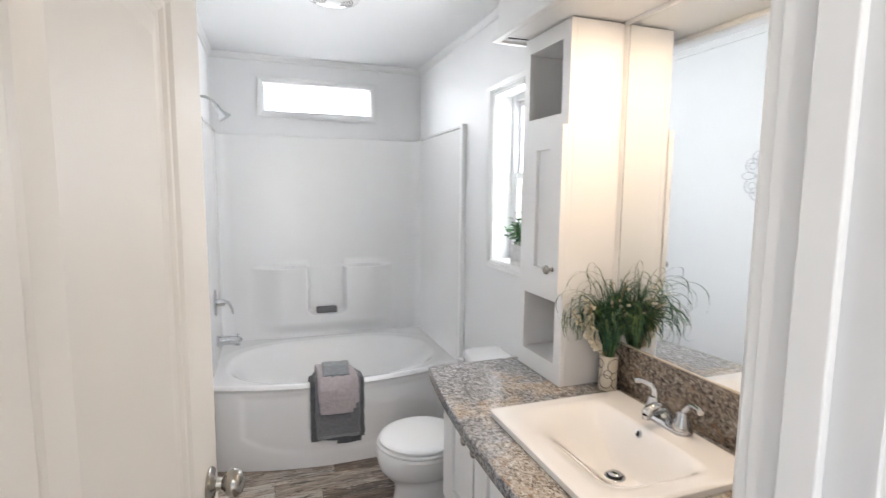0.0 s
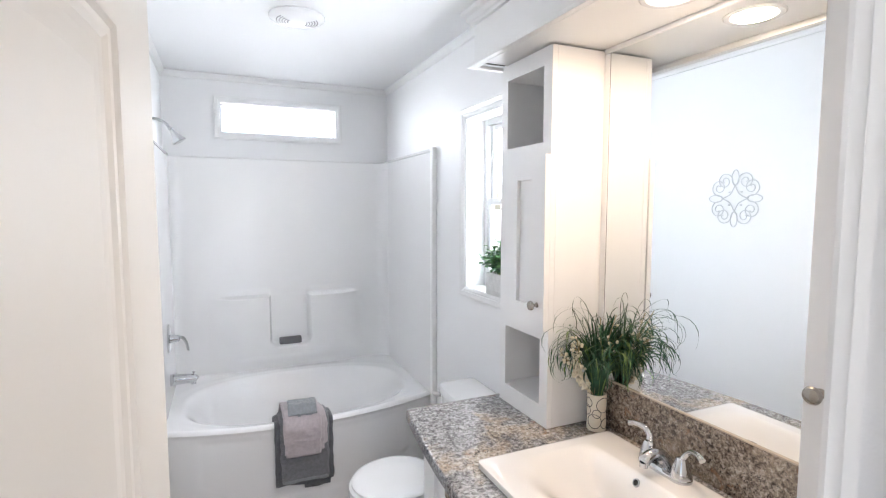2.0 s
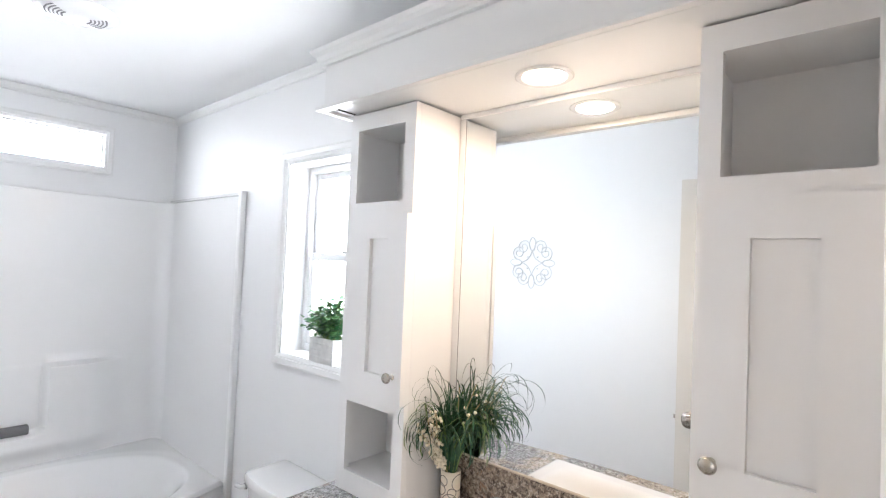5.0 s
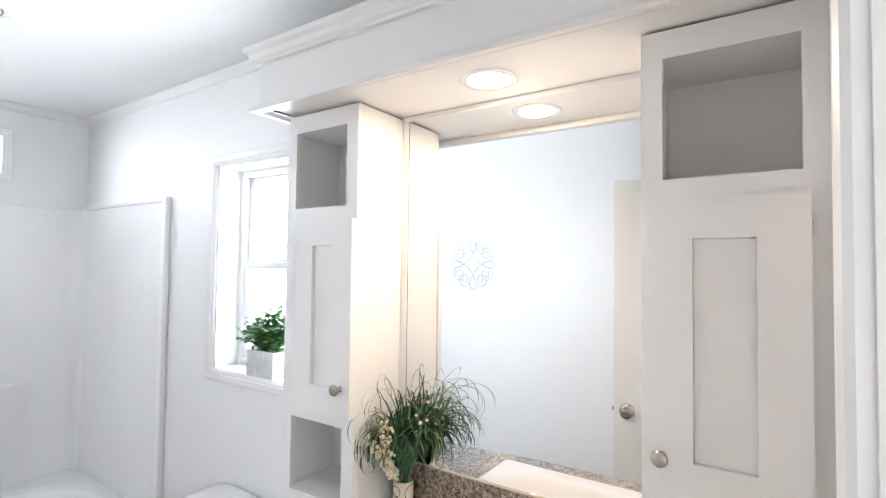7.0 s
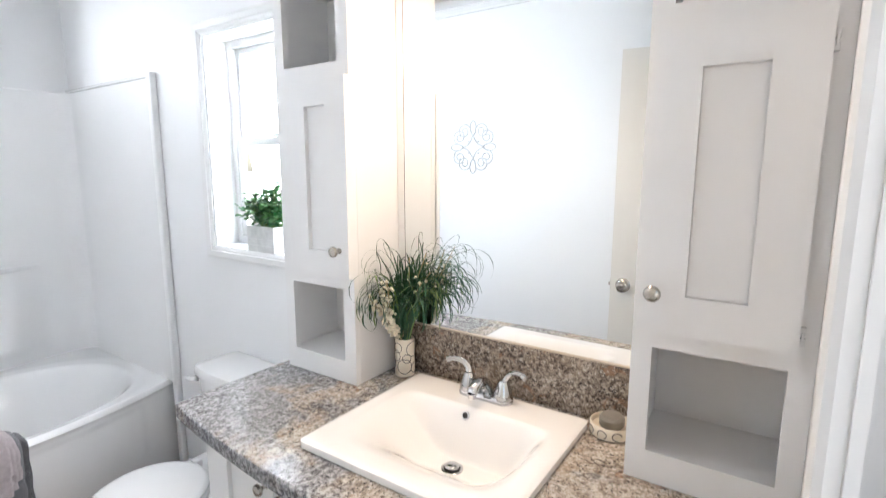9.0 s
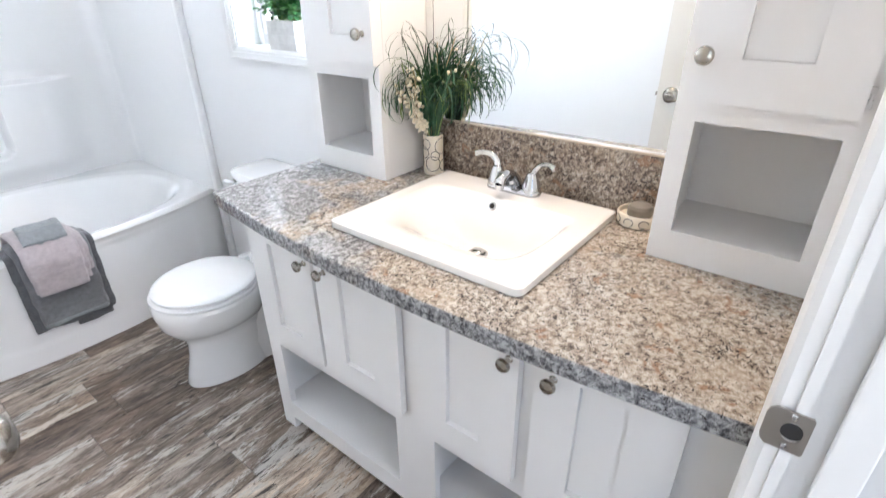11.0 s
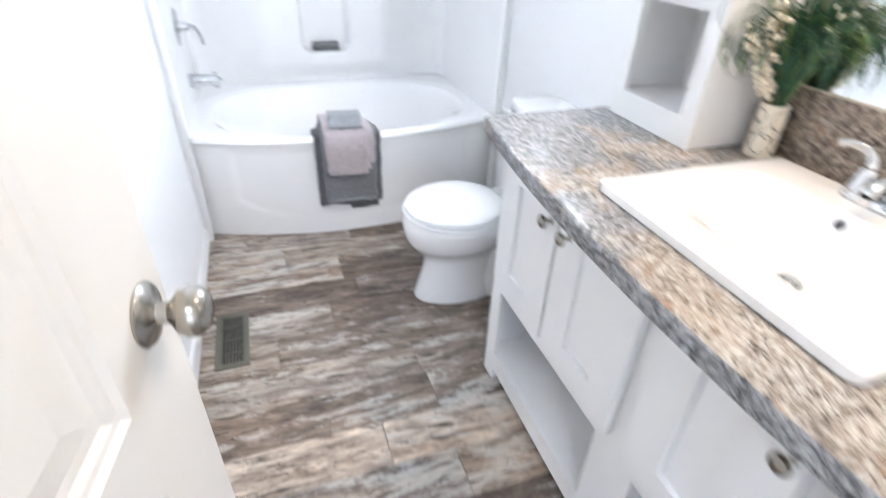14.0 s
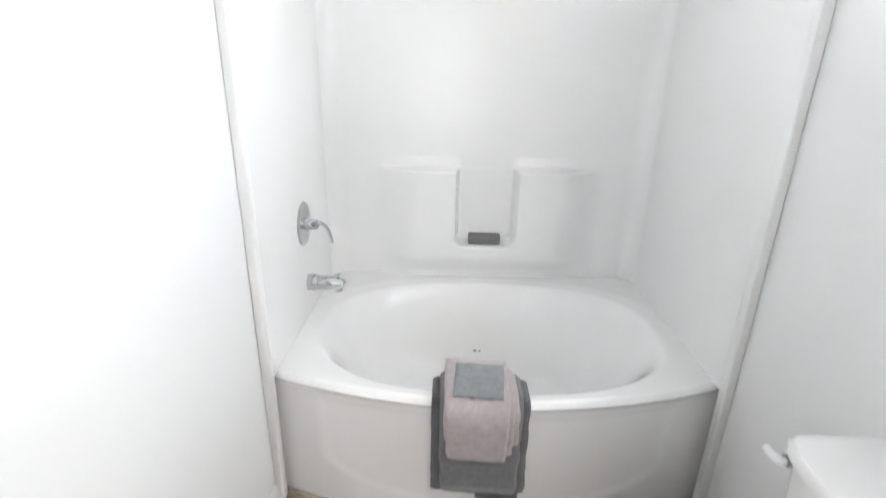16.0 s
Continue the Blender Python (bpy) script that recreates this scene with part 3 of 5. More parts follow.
def door_skin(side):
    """The face of the leaf with two moulded panels; side -1 is the hall face."""
    bm = bmesh.new()
    y = 0 if side < 0 else DT
    outer = [(0, 0), (DW, 0), (DW, DH), (0, DH)]
    loops = [outer]
    panels = [(0.20, 0.775, 0.0), (0.895, 1.835, 0.012)]
    rings = []
    for z0, z1, rise in panels:
        rs = []
        for inset, depth in ((0.0, 0.0), (0.006, 0.006), (0.014, 0.007), (0.022, 0.012), (0.036, 0.012), (0.075, 0.004)):
            rs.append([(x, z, depth) for x, z in arch_panel(z0, z1, rise, inset)])
        rings.append(rs)
    vo = [bm.verts.new((x, y, z)) for x, z in outer]
    first = []
    for rs in rings:
        prev = None
        for r in rs:
            vs = [bm.verts.new((x, y - side * d, z)) for x, z, d in r]
            if prev:
                for k in range(len(vs)):
                    bm.faces.new((prev[k], prev[(k + 1) % len(vs)], vs[(k + 1) % len(vs)], vs[k]))
            else:
                first.append(vs)
            prev = vs
        bm.faces.new(prev)
    eds = [bm.edges.get((v[i], v[(i + 1) % len(v)])) or bm.edges.new((v[i], v[(i + 1) % len(v)])) for v in [vo, *first] for i in range(len(v))]
    bmesh.ops.triangle_fill(bm, edges=eds, use_beauty=True)
    return bm


leaf = bmesh.new()
for side in (-1, 1):
    s = door_skin(side)
    tmp = bpy.data.meshes.new("tmp")
    s.to_mesh(tmp)
    leaf.from_mesh(tmp)
    s.free()
    bpy.data.meshes.remove(tmp)
edge = [leaf.verts.new((x, y, z)) for x, z in ((0, 0), (DW, 0), (DW, DH), (0, DH)) for y in (0, DT)]
for k in range(4):
    a, b = 2 * k, 2 * ((k + 1) % 4)
    leaf.faces.new((edge[a], edge[b], edge[b + 1], edge[a + 1]))
bmesh.ops.remove_doubles(leaf, verts=leaf.verts, dist=1e-5)
leaf.transform(DM)
part("leaf", leaf, DOORP, door)
KZ = 0.948
for side, y in ((-1, 0.0), (1, DT)):
    m = DM @ pose(DW - 0.058, y, KZ, 90 if side < 0 else -90, 0, 0)
    part("door_knob", lathe([(0, 0), (0.034, 0), (0.0345, 0.003), (0.031, 0.007), (0.018, 0.010), (0.0125, 0.014), (0.0115, 0.024), (0.015, 0.028), (0.0235, 0.034), (0.0275, 0.043), (0.0265, 0.053), (0.020, 0.061), (0.010, 0.0645), (0, 0.065)], m, 32), NICKEL, door, "brushed nickel ball knob on a round rose", True)
lt = B((DW - 0.0005, 0.006, KZ - 0.028, DW + 0.0012, 0.029, KZ + 0.028), (DW, 0.011, KZ - 0.008, DW + 0.010, 0.023, KZ + 0.008), bevel=0.0004)
lt.transform(DM)
part("latch", lt, STEEL, door, "brass-toned latch plate")
for z in (0.2, 1.02, 1.84):
    hb = lathe([(0, 0), (0.006, 0), (0.006, 0.09), (0, 0.09)], DM @ pose(-0.006, DT + 0.004, z), 12)
    part("hinge", hb, NICKEL, door, smooth=True)

# ---- soffit over the vanity, with its recessed lamp ----
SX, SZ, SY = 1.135, 2.085, 1.345
soff = thing("soffit", (1.3, 0.7, SZ), "white boxed soffit over the vanity with crown moulding", "soffit", kind="structure")
bmS = bmesh.new()
# underside with a round hole for the lamp
LX, LY, LR = 1.303, 0.671, 0.066
rect = [(SX, 0.002), (W - 0.001, 0.002), (W - 0.001, SY), (SX, SY)]
circ = [(LX + LR * math.cos(2 * math.pi * k / 40), LY + LR * math.sin(2 * math.pi * k / 40)) for k in range(40)]
va = [bmS.verts.new((x, y, SZ)) for x, y in rect]
vb = [bmS.verts.new((x, y, SZ)) for x, y in circ]
eds = [bmS.edges.new((v[i], v[(i + 1) % len(v)])) for v in (va, vb) for i in range(len(v))]
bmesh.ops.triangle_fill(bmS, edges=eds, use_beauty=True)
vt = [bmS.verts.new((x, y, 2.25)) for x, y in rect]
for k in range(4):
    bmS.faces.new((va[k], va[(k + 1) % 4], vt[(k + 1) % 4], vt[k]))
bmS.faces.new(vt)
part("box", bmS, TRIM, soff)
part("bottom_trim", B((SX - 0.02, 0.002, 2.067, SX - 0.0005, SY + 0.02, 2.079), (SX - 0.0005, 0.002, 2.067, SX + 0.012, SY, SZ - 0.0005), (SX, SY + 0.0005, 2.067, W - 0.001, SY + 0.02, 2.079), bevel=0.002), TRIM, soff)
part("groove", B((1.17, SY - 0.012, SZ - 0.0015, 1.25, SY - 0.004, SZ - 0.0002)), SOIL, soff)
CP = [(0, 0), (0.012, 0), (0.014, 0.008), (0.020, 0.012), (0.024, 0.026), (0.034, 0.034), (0.038, 0.046), (0, 0.046)]
part("crown", extrude_profile(CP, lambda o, u, e: (SX - o, e + (o if e > 1 else 0), 2.206 + u), (0.002, SY)), TRIM, soff)
part("crown", extrude_profile(CP, lambda o, u, e: (e - (o if e < 1.3 else 0), SY + o, 2.206 + u), (SX, W - 0.002)), TRIM, soff)
part("mirror_head_trim", B((W - 0.016, 0.305, SZ - 0.016, W - 0.001, 1.052, SZ - 0.0005), bevel=0.002), TRIM, soff)
lamp = thing("recessed_light", (LX, LY, SZ), "round recessed ceiling light, lit warm white", "light")
part("trim_ring", lathe([(0.049, 0.012), (0.052, 0.0), (0.056, -0.004), (0.068, -0.005), (0.072, -0.002), (0.072, 0.0), (0.062, 0.001), (0.062, 0.012)], pose(LX, LY, SZ - 0.0006), 40), PLAST, lamp, smooth=True)
part("lens", lathe([(0, 0.0), (0.05, 0.0), (0.05, 0.004), (0, 0.004)], pose(LX, LY, SZ + 0.004), 36), LAMPGLOW, lamp, "glowing frosted lens")
part("can", lathe([(0, 0.09), (0.064, 0.09), (0.064, 0.001), (0.062, 0.001), (0.062, 0.088), (0, 0.088)], pose(LX, LY, SZ), 36), PLAST, lamp)

# ---- mirror ----
mir = thing("wall_mirror", (W - 0.005, 0.68, 1.04), "large frameless wall mirror above the backsplash", "mirror")
part("mirror_glass", B((W - 0.012, 0.306, 1.0405, W - 0.0005, 1.0275, SZ - 0.0165)), MIRROR, mir)
part("side_trim", B((W - 0.014, 1.0295, 1.0405, W - 0.0005, 1.0535, SZ - 0.0165), bevel=0.002), TRIM, mir)
part("mirror_edge", B((W - 0.0125, 1.0277, 1.0405, W - 0.0005, 1.0292, SZ - 0.0165)), SPONGE, mir, "dark ground glass edge")

# ---- tub and surround ----
def front(x):
    return 2.503 - 0.14 * (1 - ((x - 0.73) / 0.73) ** 2)


def tub_z(x, y):
    """The tub's top: an oval basin with a soft brim, a narrow front rim and wider decks in the corners."""
    a, b, cx, cy, n = 0.645, 0.412, 0.73, 2.835, 2.5
    d = ((abs(x - cx) / a) ** n + (abs(y - cy) / b) ** n) ** (1 / n)
    depth = 0.36 * sstep(0.0, 0.46, 1 - d) ** 0.85 if d < 1 else 0.0
    # the decks fall a little towards the basin
    return 0.485 - max(0.0, depth) - 0.006 * sstep(1.12, 0.98, d)


NX = 130
tub_rows = []
xs = [0.002 + (W - 0.004) * k / NX for k in range(NX + 1)]


def apron_in(x, z):
    """How far the apron's centre field lies back."""
    px = min(sstep(0.16, 0.20, x), sstep(1.30, 1.26, x))
    low = 0.075 + 0.10 * (abs(x - 0.73) / 0.55) ** 4
    return 0.005 * min(px, sstep(low, low + 0.03, z), sstep(0.44, 0.41, z))


for k in range(46):
    z = 0.002 + 0.448 * k / 45
    tub_rows.append([(x, front(x) + 0.010 + apron_in(x, z), z) for x in xs])
for k in range(1, 8):
    a = math.pi / 2 * k / 7
    tub_rows.append([(x, front(x) + 0.010 - 0.008 * math.sin(min(1, k / 2) * math.pi / 2) + 0.022 * (1 - math.cos(a)) * (k > 2), 0.45 + 0.035 * math.sin(a)) for x in xs])
for k in range(1, 111):
    t = k / 110
    tub_rows.append([(x, front(x) + 0.024 + t * (3.352 - front(x) - 0.024), tub_z(x, front(x) + 0.024 + t * (3.352 - front(x) - 0.024))) for x in xs])
tub = thing("bathtub", (0.73, 2.4, 0), "glossy white acrylic bow-front bathtub", "bathtub")
part("shell", grid(tub_rows), ACRYLIC, tub, smooth=True)
part("overflow", lathe([(0, 0.004), (0.006, 0.004), (0.009, 0)], pose(0.70, 3.12, tub_z(0.70, 3.12) + 0.001, 25, 0, 0), 16), CHROME, tub, smooth=True)
part("overflow_slot", lathe([(0, 0.001), (0.004, 0.001), (0.004, 0)], pose(0.722, 3.12, tub_z(0.722, 3.12) + 0.002, 25, 0, 0), 10), DARK, tub)

SUR_TOP, RC = 1.905, 0.07
pathp = []
for k in range(30):
    pathp.append((0.028, 2.462 + (3.345 - RC - 2.462) * k / 30, 1, 0))
for k in range(10):
    a = math.pi / 2 * k / 10
    pathp.append((0.028 + RC - RC * math.cos(a), 3.345 - RC + RC * math.sin(a), math.cos(a), -math.sin(a)))
nb = 150
for k in range(nb + 1):
    pathp.append((0.028 + RC + (1.432 - RC - 0.028 - RC) * k / nb, 3.345, 0, -1))
for k in range(1, 11):
    a = math.pi / 2 * k / 10
    pathp.append((1.432 - RC + RC * math.sin(a), 3.345 - RC + RC * math.cos(a), -math.sin(a), -math.cos(a)))
for k in range(1, 31):
    pathp.append((1.432, 3.345 - RC - (3.345 - RC - 2.462) * k / 30, -1, 0))


def bulge(x, z):
    """Moulded shelves and soap niche of the back panel: how far it stands out."""
    cx = 0.731
    ax = abs(x - cx)
    fade = sstep(0.52, 0.30, ax)
    shelf = 0.062 * sstep(1.005, 0.985, z) * fade + 0.012 * sstep(1.05, 0.99, z) * fade
    low = sstep(0.50, 0.60, z)
    half = 0.128
    zb = 0.652
    r = 0.045
    # rounded-bottom recess
    qx, qz = max(0, ax - (half - r)), max(0, (zb + r) - z)
    dist = math.hypot(qx, qz) - r
    inside = sstep(0.012, -0.012, dist)
    return shelf * (1 - 0.95 * inside) * (0.35 + 0.65 * low)


zs = [0.482 + (1.16 - 0.482) * k / 130 for k in range(131)] + [1.16 + (SUR_TOP - 1.16) * k / 12 for k in range(1, 13)]
rows = []
for z in zs:
    rows.append([(x + nx * (0 if ny > -0.99 else 0), y + ny * (bulge(x, z) if ny < -0.99 else 0), z) for x, y, nx, ny in pathp])
rows.append([(x - nx * 0.006, y - ny * 0.006, SUR_TOP + 0.006) for x, y, nx, ny in pathp])
rows.append([(x - nx * 0.024, y - ny * 0.024, SUR_TOP + 0.006) for x, y, nx, ny in pathp])
sur = thing("tub_surround", (0.73, 3.3, 0.482), "glossy white moulded tub surround with shelves and soap niche", "tub surround")
part("panel", grid(rows), ACRYLIC, sur, smooth=True)
for x0, x1 in ((0.0005, 0.030), (1.430, W - 0.0005)):
    part("edge_trim", B((x0, 2.438, 0.0, x1, 2.474, SUR_TOP + 0.028), bevel=0.006, seg=3), TRIM, sur, smooth=True)
for x0, x1 in ((0.0005, 0.0285), (1.4315, W - 0.0005)):
    part("side_cap", B((x0, 2.475, SUR_TOP + 0.0065, x1, 3.35, SUR_TOP + 0.02), bevel=0.004), ACRYLIC, sur)

# soap bar in the niche
solid("soap_bar", B((0.658, 3.290, 0.655, 0.803, 3.338, 0.698), bevel=0.006, seg=3), SPONGE, "dark grey bath sponge bar in the wall niche", "sponge", smooth=True)

# valve, spout, shower head
val = thing("shower_valve", (0.028, 2.905, 0.85), "chrome shower valve with a lever handle", "shower valve")
VM = pose(0.0285, 2.905, 0.857, 0, 90, 0)
part("escutcheon", lathe([(0, 0.008), (0.03, 0.010), (0.066, 0.008), (0.080, 0.004), (0.083, 0)], VM, 40), CHROME, val, smooth=True)
part("hub", lathe([(0.024, 0.008), (0.022, 0.03), (0.019, 0.05), (0.012, 0.056), (0, 0.058)], VM, 24), CHROME, val, smooth=True)
lv = tube(bmesh.new(), spline([(0.072, 2.905, 0.862), (0.098, 2.912, 0.856), (0.115, 2.925, 0.82), (0.122, 2.94, 0.775)], 8), 0.0135, 10, [1.1 - 0.45 * k / 24 for k in range(25)], 0.7)
part("lever", lv, CHROME, val, smooth=True)
spt = thing("tub_spout", (0.028, 2.905, 0.61), "chrome tub spout with a diverter knob", "tub spout")
part("body", tube(bmesh.new(), spline([(0.0285, 2.91, 0.618), (0.06, 2.91, 0.618), (0.11, 2.912, 0.617), (0.145, 2.914, 0.612), (0.158, 2.914, 0.602)], 6), 0.030, 20, [1.1] * 6 + [1.0 - 0.012 * k for k in range(19)]), CHROME, spt, smooth=True)
part("outlet", lathe([(0.015, 0), (0.016, 0.02), (0.012, 0.02), (0.012, 0)], pose(0.143, 2.914, 0.582), 16), CHROME, spt, smooth=True)
part("diverter", lathe([(0.004, 0), (0.004, 0.014), (0.008, 0.016), (0.008, 0.022), (0, 0.024)], pose(0.146, 2.914, 0.632), 14), CHROME, spt, smooth=True)
sh = thing("wall_shower", (0.0, 2.70, 2.03), "chrome shower head on a bent wall arm", "shower head")
part("flange", lathe([(0, 0.008), (0.014, 0.008), (0.026, 0.003), (0.028, 0)], pose(0.0005, 2.70, 2.035, 0, 90, 0), 20), CHROME, sh, smooth=True)
part("arm", tube(bmesh.new(), spline([(0.0, 2.70, 2.035), (0.04, 2.703, 2.034), (0.075, 2.708, 2.018), (0.095, 2.712, 1.995)], 6), 0.0075, 10), CHROME, sh, smooth=True)
part("ball_joint", lathe([(0, -0.012), (0.010, -0.008), (0.013, 0), (0.010, 0.008), (0, 0.012)], pose(0.098, 2.712, 1.990, 0, 145, 0), 16), CHROME, sh, smooth=True)
part("head", lathe([(0.010, 0.0), (0.012, 0.015), (0.020, 0.04), (0.034, 0.062), (0.036, 0.070), (0.032, 0.073), (0, 0.071)], pose(0.100, 2.712, 1.987, 0, 148, 0), 24), CHROME, sh, smooth=True)

# ---- vanity ----
VX = 0.95
CT = 0.885


def counter_front(y):
    return 0.829 + 0.066 * ((y - 0.62) / 0.765) ** 2


def knob(x, y, z, parent):
    m = pose(x, y, z, 0, -90, 0)
    return part("knob", lathe([(0, -0.001), (0.0085, -0.001), (0.0085, 0.001), (0.0055, 0.004), (0.005, 0.012), (0.009, 0.016), (0.0145, 0.020), (0.0155, 0.024), (0.013, 0.029), (0.007, 0.0315), (0, 0.032)], m, 22), NICKEL, parent, "round brushed nickel knob", True)


def shaker_door(parent, x, y0, y1, z0, z1, st, rl, knob_at):
    """A shaker door facing -x: frame with a recessed centre field, and its knob."""
    d = 0.019
    bm = B((x, y0, z0, x + d, y0 + st, z1), (x, y1 - st, z0, x + d, y1, z1), (x, y0 + st, z0, x + d, y1 - st, z0 + rl), (x, y0 + st, z1 - rl, x + d, y1 - st, z1))
    bmesh.ops.remove_doubles(bm, verts=bm.verts, dist=1e-5)
    door_ob = part("door", bm, CAB, parent)
    # the centre field sits back in the frame with a hairline joint round it
    part("panel", B((x + 0.0115, y0 + st + 0.0007, z0 + rl + 0.0007, x + d - 0.003, y1 - st - 0.0007, z1 - rl - 0.0007), (x + d - 0.003, y0 + st - 0.002, z0 + rl - 0.002, x + d - 0.001, y1 - st + 0.002, z1 - rl + 0.002)), CAB, door_ob)
    knob(x, knob_at[0], knob_at[1], door_ob)
    return door_ob


van = thing("vanity_cabinet", (1.2, 0.67, 0), "white shaker vanity cabinet with four doors and open shelves below", "vanity")
V0, V1, VZ = 0.004, 1.34, 0.845
part("side_panel", B((VX + 0.02, V1 - 0.016, 0.0, W - 0.001, V1, VZ), bevel=0.001), CAB, van)
part("side_panel", B((VX + 0.02, V0, 0.0, W - 0.001, V0 + 0.016, VZ), bevel=0.001), CAB, van)
part("back_panel", B((W - 0.012, V0 + 0.017, 0.05, W - 0.001, V1 - 0.017, VZ)), CABIN, van)
ff = [(VX, 1.28, 0.0, VX + 0.02, V1, VZ), (VX, 0.64, 0.05, VX + 0.02, 0.772, VZ), (VX, V0, 0.0, VX + 0.02, 0.105, VZ), (VX, 0.36, 0.46, VX + 0.02, 0.42, 0.80), (VX, 0.105, 0.46, VX + 0.02, 0.125, 0.80),
      (VX, 0.772, 0.05, VX + 0.02, 1.28, 0.118), (VX, 0.105, 0.05, VX + 0.02, 0.64, 0.118),
      (VX, 0.772, 0.368, VX + 0.02, 1.28, 0.46), (VX, 0.105, 0.368, VX + 0.02, 0.64, 0.46),
      (VX, 0.772, 0.80, VX + 0.02, 1.28, VZ), (VX, 0.105, 0.80, VX + 0.02, 0.64, VZ)]
bmF = B(*ff)
bmesh.ops.remove_doubles(bmF, verts=bmF.verts, dist=1e-5)
part("face_frame", bmF, CAB, van)
part("bottom_shelf", B((VX + 0.0205, V0 + 0.017, 0.100, W - 0.013, V1 - 0.017, 0.1175)), CAB, van)
part("upper_shelf", B((VX + 0.0205, V0 + 0.017, 0.372, W - 0.013, V1 - 0.017, 0.39)), CAB, van)
part("divider", B((VX + 0.0205, 0.69, 0.118, W - 0.013, 0.706, 0.3715)), CAB, van)
part("toe_board", B((VX + 0.06, V0 + 0.017, 0.0, VX + 0.075, V1 - 0.017, 0.0995)), CAB, van)
for y0, y1, ky in ((1.025, 1.30, 1.05), (0.727, 1.011, 0.972), (0.408, 0.672, 0.430), (0.110, 0.374, 0.337)):
    shaker_door(van, VX - 0.0225, y0, y1, 0.422, 0.83, 0.088, 0.066, (ky, 0.755))

# counter: bowed front, hole for the basin, rolled edge
CH = [(0.972, 0.455), (1.372, 0.912)]
bmC = bmesh.new()


def slab(y0, y1, fa, fb, n, cap0=False, cap1=False, roll=False):
    prev = None
    for k in range(n + 1):
        y = y0 + (y1 - y0) * k / n
        a, b = fa(y), fb(y)
        if roll:
            sec = [(b, CT), (a + 0.006, CT), (a + 0.002, CT - 0.002), (a, CT - 0.006), (a, CT - 0.036), (a + 0.004, CT - 0.04), (b, CT - 0.04)]
        else:
            sec = [(b, CT), (a, CT), (a, CT - 0.04), (b, CT - 0.04)]
        vs = [bmC.verts.new((x, y, z)) for x, z in sec]
        if prev:
            for q in range(len(vs)):
                bmC.faces.new((prev[q], prev[(q + 1) % len(vs)], vs[(q + 1) % len(vs)], vs[q]))
        if (k == 0 and cap0) or (k == n and cap1):
            bmC.faces.new(vs)
        prev = vs


YE = 1.385
slab(0.003, CH[0][1], counter_front, lambda y: W - 0.001, 12, cap0=True, roll=True)
slab(CH[0][1], CH[1][1], counter_front, lambda y: CH[0][0], 12, roll=True)
slab(CH[0][1], CH[1][1], lambda y: CH[1][0], lambda y: W - 0.001, 2)
slab(CH[1][1], YE, counter_front, lambda y: W - 0.001, 12, cap1=True, roll=True)
bmesh.ops.remove_doubles(bmC, verts=bmC.verts, dist=1e-5)
ct = thing("countertop", (1.18, 0.69, CT - 0.04), "granite-look laminate countertop with a bowed front edge", "countertop")
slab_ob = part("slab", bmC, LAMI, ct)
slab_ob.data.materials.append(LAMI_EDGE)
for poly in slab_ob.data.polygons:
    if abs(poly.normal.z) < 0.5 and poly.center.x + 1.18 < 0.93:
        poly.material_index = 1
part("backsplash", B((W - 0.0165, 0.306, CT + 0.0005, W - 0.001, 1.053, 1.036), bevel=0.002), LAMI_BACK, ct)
part("backsplash_cap", B((W - 0.0172, 0.306, 1.0363, W - 0.001, 1.053, 1.0402), bevel=0.001), CAULK, ct, "thin beige caulk strip")


